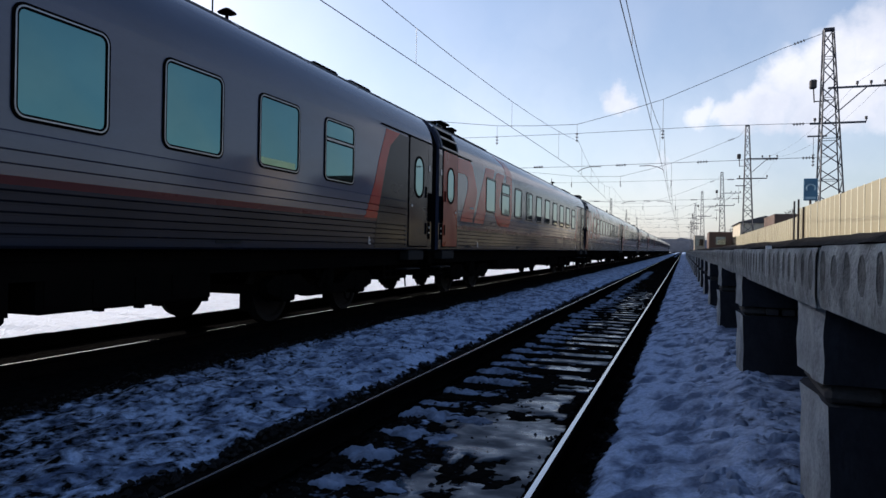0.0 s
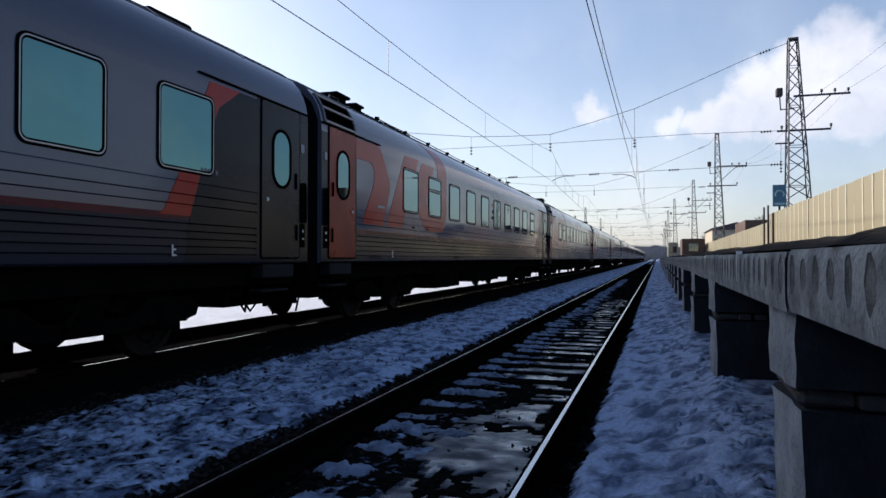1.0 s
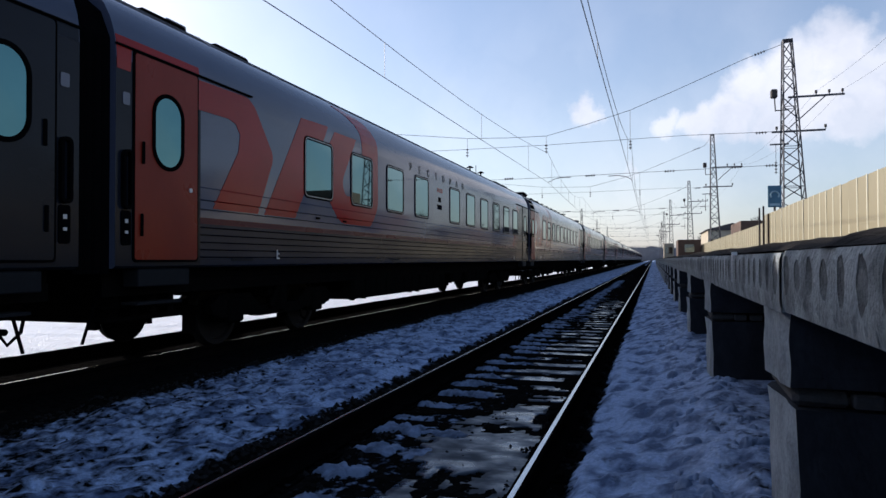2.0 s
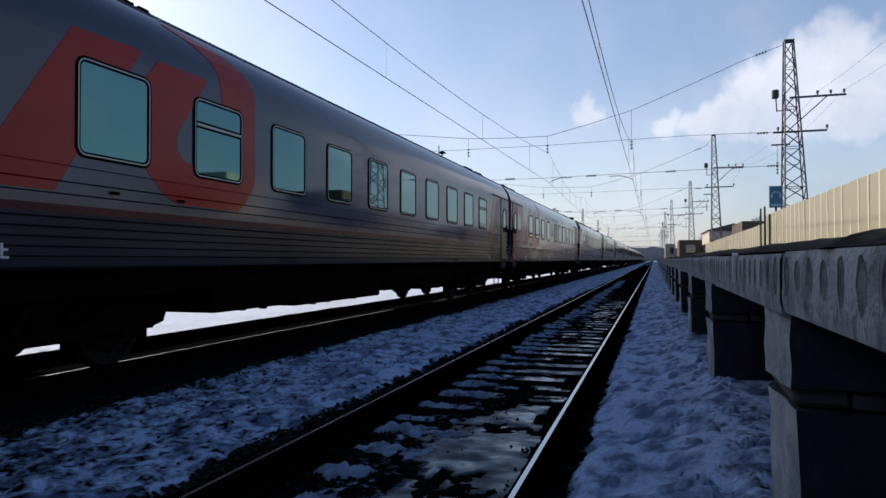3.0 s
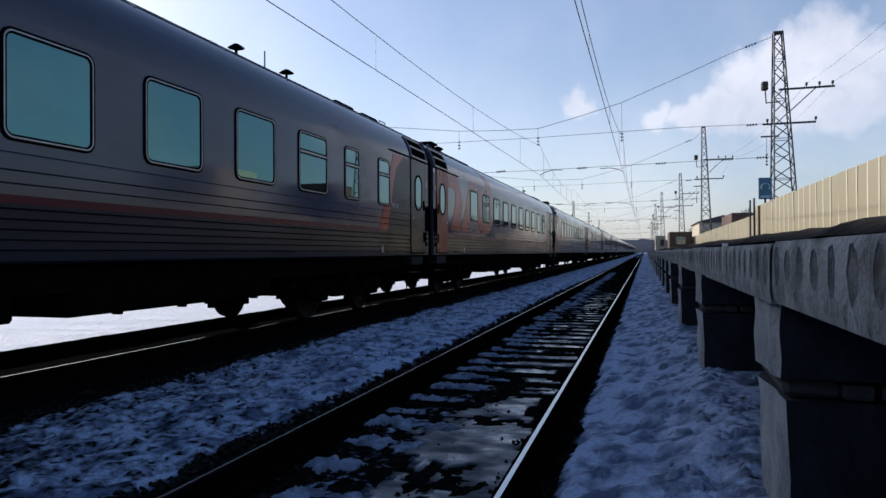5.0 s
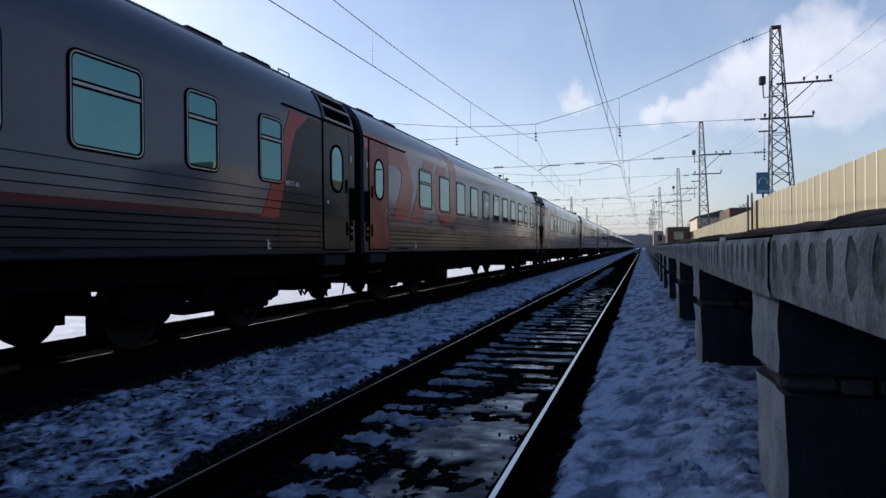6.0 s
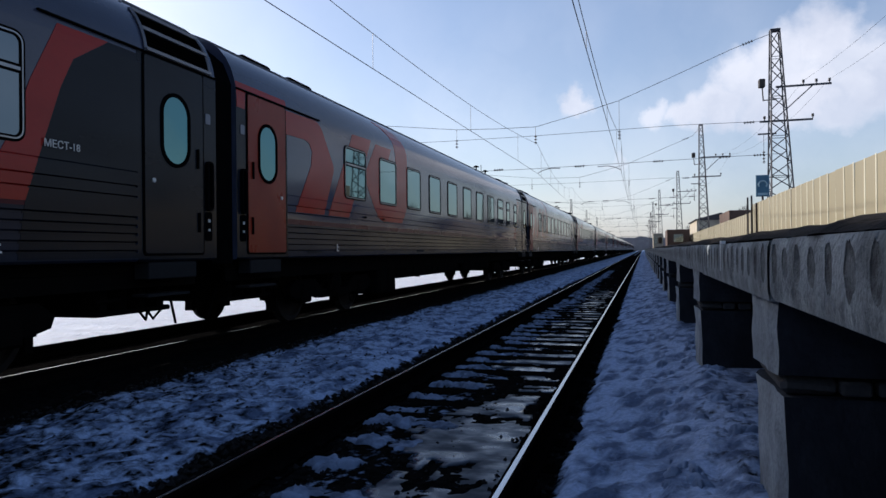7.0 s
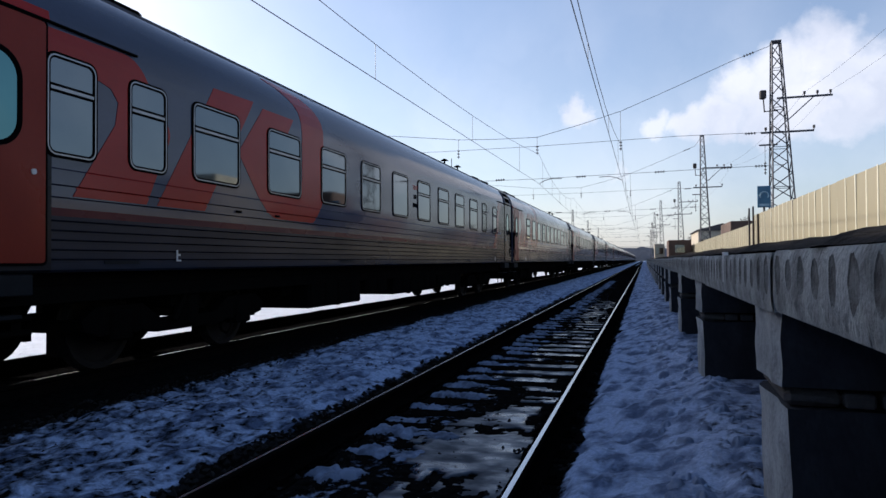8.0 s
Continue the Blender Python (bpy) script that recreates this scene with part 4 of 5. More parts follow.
def add_door(car, y0, red, front):
    """A plug door with an oval light, its black gasket, handles and the step below."""
    w, z0, z1 = 1.02, 1.19, 3.37
    yc, zc = y0 + w / 2, (z0 + z1) / 2
    key = ("door", red)
    if key not in _shared:
        bm = bmesh.new()
        ring_yz(bm, rounded(w + 0.05, z1 - z0 + 0.05, 0.05), rounded(w, z1 - z0, 0.035), 0.0, 0.012)
        gasket = mesh_of("gasket", bm, M["rubber"])
        bm = bmesh.new()
        slab_yz(bm, rounded(w, z1 - z0, 0.035), 0.0, 0.016)
        leaf = mesh_of("door", bm, M["paint_orange"] if red else M["paint_slate"])
        bm = bmesh.new()
        ring_yz(bm, rounded(0.52, 0.86, 0.255, 8), rounded(0.43, 0.77, 0.21, 8), 0.014, 0.028)
        oval = mesh_of("window_frame", bm, M["rubber"])
        bm = bmesh.new()
        slab_yz(bm, rounded(0.445, 0.785, 0.215, 8), 0.012, 0.02)
        light = mesh_of("pane", bm, M["glass"])
        bm = bmesh.new()
        box(bm, 0.014, 0.04, -0.018, 0.018, -0.12, 0.12, bevel=0.008)
        grip = mesh_of("handle", bm, M["rubber"])
        bm = bmesh.new()
        ring_yz(bm, rounded(0.13, 0.62, 0.06), rounded(0.07, 0.56, 0.032), 0.0, 0.045)
        rail = mesh_of("grab_rail", bm, M["rubber"])
        bm = bmesh.new()
        slab_yz(bm, rounded(0.13, 0.36, 0.03), 0.0, 0.012)
        box(bm, 0.012, 0.018, -0.02, 0.02, 0.05, 0.09, 1)
        box(bm, 0.012, 0.018, -0.02, 0.02, -0.06, -0.03, 1)
        panel = mesh_of("button_panel", bm, [M["rubber"], M["paint_white"]])
        bm = bmesh.new()
        slab_yz(bm, rounded(0.05, 0.05, 0.02), 0.014, 0.03)
        lock = mesh_of("lock", bm, M["paint_white"])
        bm = bmesh.new()
        box(bm, -0.22, -0.02, -0.42, 0.42, 0.90, 1.09, bevel=0.01)
        box(bm, -0.30, -0.08, -0.36, 0.36, 0.70, 0.73)
        step = mesh_of("step", bm, M["step_grey"])
        bm = bmesh.new()
        slab_yz(bm, rounded(0.10, 0.13, 0.02), 0.0, 0.006)
        emblem = mesh_of("badge", bm, M["paint_grey"])
        _shared[key] = (gasket, leaf, oval, light, grip, rail, panel, lock, step, emblem)
    gasket, leaf, oval, light, grip, rail, panel, lock, step, emblem = _shared[key]
    d = piece("door", leaf, car, (HALF_W, yc, zc), label="orange-red door with an oval window" if red else "dark grey door with an oval window")
    piece("gasket", gasket, d)
    piece("window_frame", oval, d, (0, 0, 0.33))
    piece("pane", light, d, (0, 0, 0.33))
    s = 1 if front else -1
    piece("handle", grip, d, (0, s * 0.40, 0.05))
    piece("handle", grip, d, (0, s * 0.42, -0.72))
    piece("lock", lock, d, (0, -s * 0.38, -0.28))
    piece("grab_rail", rail, car, (HALF_W, yc + s * 0.63, 2.02))
    piece("button_panel", panel, car, (HALF_W, yc + s * 0.63, 1.52))
    piece("badge", emblem, car, (HALF_W + 0.002, yc + s * 0.63, 2.86))
    piece("step", step, car, (HALF_W, yc, 0))


def add_grille(car, y0, y1):
    """Air intake over a vestibule, lying on the shoulder of the roof."""
    bm = bmesh.new()
    for a, b in ((3.47, 3.66), (3.70, 3.87)):
        for k in range(5):
            z0 = a + (b - a) * k / 5
            z1 = z0 + (b - a) / 5 * 0.6
            vs = [bm.verts.new((width_at(z0) + 0.03, y0 + 0.05, z0)), bm.verts.new((width_at(z0) + 0.03, y1 - 0.05, z0)),
                  bm.verts.new((width_at(z1) + 0.012, y1 - 0.05, z1)), bm.verts.new((width_at(z1) + 0.012, y0 + 0.05, z1))]
            bm.faces.new(vs)
    slats = bm
    bm = bmesh.new()
    for z in (3.44, 3.68, 3.90):
        w = width_at(z)
        box(bm, w - 0.02, w + 0.04, y0, y1, z - 0.018, z + 0.018)
    for y in (y0, y1):
        for a, b in ((3.44, 3.56), (3.56, 3.68), (3.68, 3.79), (3.79, 3.90)):
            tube(bm, (width_at(a) + 0.02, y, a), (width_at(b) + 0.02, y, b), 0.02, 4)
    g = part("air_grille", bm, M["roof_paint"], car, "black louvred air intake above the door")
    bm = bmesh.new()
    zz = [3.44, 3.52, 3.60, 3.68, 3.76, 3.84, 3.90]
    vr = [(bm.verts.new((width_at(z) + 0.006, y0, z)), bm.verts.new((width_at(z) + 0.006, y1, z))) for z in zz]
    for a, b in zip(vr, vr[1:]):
        bm.faces.new((a[0], a[1], b[1], b[0]))
    part("backing", bm, M["rubber"], g)
    part("slat", slats, M["rubber"], g)


def add_roof_gear(car, chimneys, front_loop, cable):
    if chimneys:
        for y, s in ((2.05, 1.0), (2.95, 0.7)):
            bm = bmesh.new()
            tube(bm, (0.75, y, 4.05), (0.75, y, 4.30), 0.10 * s, 10)
            box(bm, 0.75 - 0.22 * s, 0.75 + 0.22 * s, y - 0.30 * s, y + 0.30 * s, 4.30, 4.36, bevel=0.02)
            box(bm, 0.75 - 0.16 * s, 0.75 + 0.16 * s, y - 0.22 * s, y + 0.22 * s, 4.20, 4.30, bevel=0.02)
            part("chimney", bm, M["underframe"], car, "dark flat-capped roof vent")
        bm = bmesh.new()
        for y in np.arange(2.3, 5.2, 0.24):
            box(bm, 0.9, 1.12, y, y + 0.17, 4.04, 4.115, bevel=0.012)
        tagged(part("cable_tray", bm, M["underframe"], car), kind="stuff")
    for y in ((20.0, 21.3) if chimneys else (1.3, 2.7, 20.0, 21.3)):
        bm = bmesh.new()
        box(bm, 0.55, 1.10, y - 0.40, y + 0.40, 4.02, 4.15, bevel=0.04)
        box(bm, 0.65, 1.02, y - 0.30, y + 0.22, 4.14, 4.175, bevel=0.012)
        part("roof_hatch", bm, M["underframe"], car)
    bm = bmesh.new()
    pts = [(0.9, 22.2 if front_loop else 1.5, 4.05), (0.9, 22.25 if front_loop else 1.55, 4.24), (0.9, 22.6 if front_loop else 1.9, 4.24), (0.9, 22.65 if front_loop else 1.95, 4.05)]
    polytube(bm, pts, 0.014)
    part("roof_handle", bm, M["chrome"], car)
    if cable:
        bm = bmesh.new()
        for y in np.arange(3.6, 16, 1.72):
            tube(bm, (1.0, y, 4.0), (1.0, y, 4.16), 0.035, 6)
            tube(bm, (1.0, y, 4.16), (1.0, y, 4.22), 0.055, 6)
        polytube(bm, [(1.0, y, 4.19 - 0.012 * (i % 2)) for i, y in enumerate(np.arange(3.6, 16.6, 0.86))], 0.012)
        part("roof_cable", bm, M["underframe"], car, "cable carried on small roof insulators")
    for y in ((17.6,) if chimneys or cable else (16.5, 18.0)):
        bm = bmesh.new()
        tube(bm, (0.9, y, 4.1), (0.9, y, 4.30), 0.025, 6)
        tube(bm, (0.9, y, 4.27), (0.9, y, 4.33), 0.13, 10, r2=0.04)
        part("antenna", bm, M["underframe"], car)
    bm = bmesh.new()
    tube(bm, (0.9, 17.3, 4.1), (0.9, 17.3, 4.45), 0.012, 5)
    part("whip_antenna", bm, M["underframe"], car)


def bogie_mesh():
    bm = bmesh.new()
    for s in (-1, 1):
        prof = [(-1.75, 0.58), (-1.55, 0.72), (-0.85, 0.72), (-0.55, 0.52), (0.55, 0.52), (0.85, 0.72), (1.55, 0.72), (1.75, 0.58), (1.7, 0.46), (1.45, 0.40), (0.95, 0.44), (0.6, 0.36), (-0.6, 0.36), (-0.95, 0.44), (-1.45, 0.40), (-1.7, 0.46)]
        slab_yz(bm, prof, s * 1.02, s * 1.16)
        for y in (-1.2, 1.2):
            box(bm, s * 0.95, s * 1.2, y - 0.17, y + 0.17, 0.32, 0.66, bevel=0.03)
            for dy in (-0.27, 0.27):
                tube(bm, (s * 1.08, y + dy, 0.40), (s * 1.08, y + dy, 0.66), 0.10, 8)
        tube(bm, (s * 1.1, 0, 0.42), (s * 1.1, 0, 0.95), 0.16, 10)
        tube(bm, (s * 1.2, -0.35, 0.48), (s * 1.2, -0.05, 0.92), 0.045, 6)
        for y in (-0.68, 0.68, -1.72, 1.72):
            box(bm, s * 0.72, s * 0.86, y - 0.05, y + 0.05, 0.2, 0.55)
    box(bm, -1.15, 1.15, -0.3, 0.3, 0.62, 0.92, bevel=0.03)
    for y in (-1.7, 1.7):
        box(bm, -1.0, 1.0, y - 0.05, y + 0.05, 0.45, 0.58)
    polytube(bm, [(1.1, 0.72, 0.40), (1.1, 0.78, 0.24), (1.1, 0.90, 0.19), (1.1, 1.0, 0.26), (1.1, 1.0, 0.40)], 0.018)
    return mesh_of("bogie", bm, M["underframe"])


def axle_mesh():
    bm = bmesh.new()
    tube(bm, (-1.05, 0, 0), (1.05, 0, 0), 0.085, 10)
    return mesh_of("wheelset", bm, M["wheel_steel"])


def wheel_mesh():
    """A turned wheel: flange, tread, dished web and hub, as one ring of profiles."""
    bm = bmesh.new()
    prof = [(-0.07, 0.10), (-0.07, 0.15), (-0.02, 0.19), (-0.02, 0.39), (-0.065, 0.41), (-0.065, 0.49), (-0.055, 0.503), (-0.042, 0.495), (-0.034, 0.478), (0.065, 0.473), (0.065, 0.41), (0.012, 0.39), (0.02, 0.19), (0.085, 0.15), (0.085, 0.10)]
    n = 32
    rings = [[bm.verts.new((x, r * math.cos(2 * math.pi * k / n), r * math.sin(2 * math.pi * k / n))) for x, r in prof] for k in range(n)]
    for a, b in zip(rings, rings[1:] + rings[:1]):
        for i in range(len(prof) - 1):
            bm.faces.new((a[i], a[i + 1], b[i + 1], b[i])).material_index = 1 if i == 8 else 0
    return mesh_of("wheel", bm, [M["wheel_steel"], M["tread"]])


AXLES = (2.68, 5.05, 18.82, 21.19)
WHEEL_R = 0.475


def add_running_gear(car, kind):
    if "bogie" not in _shared:
        _shared["bogie"], _shared["axle"], _shared["wheel"] = bogie_mesh(), axle_mesh(), wheel_mesh()
        bm = bmesh.new()
        box(bm, -1.3, 1.3, 0.1, CAR_LEN - 0.1, 0.96, 1.098, bevel=0.02)
        for s in (-1, 1):
            box(bm, s * 1.285 - 0.015, s * 1.285 + 0.015, 0.1, CAR_LEN - 0.1, 0.80, 0.97)
        _shared["sole"] = mesh_of("underframe", bm, M["underframe"])
    piece("underframe", _shared["sole"], car)
    for y in (3.865, 20.005):
        piece("bogie", _shared["bogie"], car, (0, y, 0))
    for y in AXLES:
        axle = piece("wheelset", _shared["axle"], car, (0, y, WHEEL_R))
        piece("wheel", _shared["wheel"], axle, (0.80, 0, 0))
        piece("wheel", _shared["wheel"], axle, (-0.80, 0, 0), (0, 0, radians(180)))
    # boxes, tanks and pipes under the floor; they differ from car to car
    rng = random.Random(40 + kind)
    boxes = {0: [(6.9, 9.1, 0.46), (9.4, 10.6, 0.58), (11.0, 14.2, 0.50), (14.5, 16.9, 0.56)],
             1: [(5.75, 6.8, 0.34), (6.9, 12.4, 0.63), (13.0, 16.8, 0.62)],
             2: [(6.4, 8.3, 0.56), (8.5, 12.0, 0.52), (12.3, 14.2, 0.60), (15.0, 17.0, 0.52)],
             3: [(6.3, 12.2, 0.50), (13.0, 14.0, 0.62), (14.6, 17.2, 0.56)]}[kind]
    for a, b, z in boxes:
        z -= 0.07
        bm = bmesh.new()
        box(bm, -1.28, 1.28, a, b, z, 0.97, bevel=0.03)
        crate = part("equipment_box", bm, M["underframe"], car)
        for y in np.arange(a + 0.25, b, 0.55):
            bm = bmesh.new()
            box(bm, 1.28, 1.295, y - 0.2, y + 0.2, z + 0.07, 0.93)
            part("cover", bm, M["underframe"], crate)
            if rng.random() < 0.4:
                bm = bmesh.new()
                box(bm, 1.1, 1.2, y - 0.03, y + 0.03, z - rng.uniform(0.015, 0.04), z)
                part("bracket", bm, M["underframe"], crate)
    bm = bmesh.new()
    tube(bm, (0.9, 6.3, 0.75), (0.9, 6.65, 0.75), 0.2, 10)
    part("air_tank", bm, M["underframe"], car)
    bm = bmesh.new()
    tube(bm, (0.6, 17.2, 0.8), (0.6, 18.2, 0.8), 0.16, 10)
    part("air_tank", bm, M["underframe"], car)
    bm = bmesh.new()
    polytube(bm, [(1.15, 0.3, 0.86), (1.15, 6, 0.84), (1.15, 12, 0.85), (1.15, 18, 0.84), (1.15, CAR_LEN - 0.3, 0.86)], 0.022)
    part("brake_pipe", bm, M["underframe"], car)
    for s, y in ((-1, 0.0), (1, CAR_LEN)):
        bm = bmesh.new()
        box(bm, -0.13, 0.13, min(y, y + s * 0.25) - 0.6 * (s > 0), max(y, y + s * 0.25) + 0.6 * (s < 0), 0.93, 1.12, bevel=0.02)
        box(bm, -0.24, 0.24, min(y + s * 0.05, y + s * 0.24), max(y + s * 0.05, y + s * 0.24), 0.88, 1.17, bevel=0.03)
        part("coupler", bm, M["underframe"], car)
        bm = bmesh.new()
        polytube(bm, [(0.35, y - s * 0.1, 0.92), (0.35, y + s * 0.02, 0.42), (0.33, y + s * 0.16, 0.30), (0.3, y + s * 0.23, 0.42)], 0.02)
        part("brake_hose", bm, M["rubber"], car)
        bm = bmesh.new()
        polytube(bm, [(1.05, y - s * 0.35, 0.95), (1.02, y - s * 0.12, 0.3)], 0.018)
        part("release_rod", bm, M["rubber"], car)
    for a, b in ((0.35, 1.55), (22.3, 23.5)):
        bm = bmesh.new()
        box(bm, -1.2, 1.2, a, b, 0.80, 0.965, bevel=0.02)
        crate = part("end_frame", bm, M["underframe"], car)
        for k in range(4):
            y = a + (b - a) * (k + 0.5) / 4
            bm = bmesh.new()
            box(bm, -1.1, 1.1, y - 0.05, y + 0.05, 0.52, 0.82)
            part("hanger", bm, M["underframe"], crate)
        for z0, z1 in ((0.50, 0.56), (0.64, 0.69)):
            bm = bmesh.new()
            box(bm, -1.15, 1.15, a, b, z0, z1, bevel=0.02)
            part("tread", bm, M["underframe"], crate)
    # rubber gangway behind the car
    bm = bmesh.new()
    rows = []
    steps = 9
    for k in range(steps):
        y = 0.0 - (CAR_PITCH - CAR_LEN) * k / (steps - 1)
        inset = 0.05 if k % 2 else 0.0
        half = [(1.48 - inset, 1.05), (1.48 - inset, 3.45), (1.36 - inset, 3.74), (1.04 - inset, 4.0), (0.45, 4.14 - inset)]
        prof = half + [(-x, z) for x, z in reversed(half)]
        rows.append([bm.verts.new((x, y, z)) for x, z in prof])
    for a, b in zip(rows, rows[1:]):
        n = len(a)
        for i in range(n):
            bm.faces.new((a[i], a[(i + 1) % n], b[(i + 1) % n], b[i]))
    part("gangway", bm, M["rubber"], car, "black pleated rubber gangway")


M["step_grey"] = material("step_grey", (0.013, 0.0145, 0.017), 0.75, spec=0.1)
# Slate lower side; a dark reflection of the ground is also put in.
M["slate_low_reflection"] = material("slate_low_reflection", (0.022, 0.027, 0.043), 0.10, 0, (0.014, 0.017, 0.026), 1.2, 0.7, 30, 0.15, 0.010, 3, (1, 0.5, 1.6), 0.0, 0.09, 0.20)

EMBLEM_BEAM = [(1.30, 3.35), (2.36, 3.37), (2.52, 3.28), (2.98, 2.70), (2.98, 2.58), (2.60, 1.82), (1.60, 1.82), (2.14, 2.60), (2.18, 2.84), (2.08, 2.96), (1.93, 3.0), (1.30, 2.99)]
EMBLEM_SLASH = [(3.82, 3.39), (4.74, 3.42), (3.63, 1.82), (2.77, 1.82)]
EMBLEM_HOOK = [(4.98, 3.375), (5.86, 3.385), (5.30, 2.62), (5.30, 2.44), (5.42, 2.32), (6.02, 2.32), (6.14, 2.44), (6.14, 3.20), (6.08, 3.60), (5.72, 3.80), (5.20, 3.92), (5.60, 3.92), (6.25, 3.86),
               (6.62, 3.74), (6.88, 3.52), (6.90, 2.20), (6.62, 1.90), (6.50, 1.82), (5.20, 1.82), (4.84, 2.12), (4.36, 2.66)]


def fillet(polygon, first, last, r, seg=6):
    """Rounds the corners from index first to last."""
    out, n = [], len(polygon)
    for i, p in enumerate(polygon):
        if not first <= i <= last:
            out.append(p)
            continue
        p = Vector(p)
        a, b = Vector(polygon[i - 1]) - p, Vector(polygon[(i + 1) % n]) - p
        k = min(r, 0.48 * a.length, 0.48 * b.length)
        a, b = p + a.normalized() * k, p + b.normalized() * k
        for s in range(seg + 1):
            u = s / seg
            q = a * (1 - u) ** 2 + p * 2 * u * (1 - u) + b * u ** 2
            out.append((q.x, q.y))
    return out


EMBLEM_BEAM = fillet(EMBLEM_BEAM, 1, 4, 0.3)
EMBLEM_HOOK = fillet(EMBLEM_HOOK, 2, 18, 0.38)
TAIL_SLASH = [(21.42, 3.34), (22.05, 3.345), (21.60, 3.05), (21.45, 2.75), (21.06, 1.665), (20.52, 1.665), (20.62, 1.72), (20.95, 2.30), (21.12, 2.75)]
END_TOP = [(22.46, 3.262), (23.86, 3.262), (23.86, 3.385), (22.46, 3.385)]
REAR_TOP = [(0.01, 3.15), (0.2, 3.15), (0.22, 3.41), (1.34, 3.41), (1.34, 3.5), (0.01, 3.5)]
TAIL_FIELD = [(22.05, 3.344), (22.458, 3.344), (22.458, 1.14), (20.98, 1.14), (21.06, 1.66), (21.45, 2.75), (21.60, 3.05)]


def bars(car, name, rows, z, y, mat, h=0.07, depth=0.006):
    """Plain bars in place of figures: widths in a row from y."""
    x = y
    for w in rows:
        bm = bmesh.new()
        box(bm, width_at(z) + 0.001, width_at(z) + depth, x, x + w, z, z + h)
        part(name, bm, mat, car)
        x += w + 0.03


def lettering(text, size, loc, car, mat, label, extrude=0.003):
    cu = bpy.data.curves.new("lettering", "FONT")
    cu.body, cu.size, cu.extrude, cu.align_x, cu.align_y = text, size, extrude, "CENTER", "CENTER"
    tmp = bpy.data.objects.new("lettering_tmp", cu)
    scene.collection.objects.link(tmp)
    dg = bpy.context.evaluated_depsgraph_get()
    me = bpy.data.meshes.new_from_object(tmp.evaluated_get(dg))
    bpy.data.objects.remove(tmp)
    me.name = "lettering"
    me.materials.clear()
    me.materials.append(mat)
    ob = new("lettering", me)
    ob.parent = car
    ob.matrix_basis = Matrix.Translation(loc) @ Matrix(((0, 0, 1, 0), (1, 0, 0, 0), (0, 1, 0, 0), (0, 0, 0, 1)))
    return tagged(ob, label)


W10 = 0.96
LAYOUT = {
    # kind: (windows as (rear edge, width, split, clear), chimneys, rear grille, front grille, cable)
    "compartment": ([(3.88 + 1.722 * k, W10, k in (1, 9), False) for k in range(10)], True, True, False, False),
    "sleeping": ([(3.74 + 1.712 * k, W10, k in (1, 9), False) for k in range(10)], True, True, False, True),
    "restaurant": ([(y, W10, False, False) for y in (3.92, 5.64, 7.37, 9.10, 11.90, 13.62, 15.34, 17.08, 18.80, 20.52)], False, False, False, False),
    "open": ([(3.45 + 1.719 * k, 0.98, k in (0, 8), False) for k in range(9)] + [(18.93, 0.62, True, False), (20.55, 0.62, True, False)], False, False, True, False),
    "reserved": ([(1.30, 0.57, True, True), (2.34, 0.57, True, True)] + [(3.40 + 1.705 * k, 0.97, k != 4, True) for k in range(9)]
                 + [(18.75, 0.62, True, True), (20.42, 0.62, True, True)], False, False, True, False),
}
LABELS = {
    "compartment": "grey passenger carriage with red emblem and rear roof vents",
    "sleeping": "grey sleeping carriage with a cable along its roof",
    "restaurant": "grey restaurant carriage lettered along its side",
    "open": "grey passenger carriage with two narrow windows ahead",
    "reserved": "grey carriage with split windows of paler glass",
}


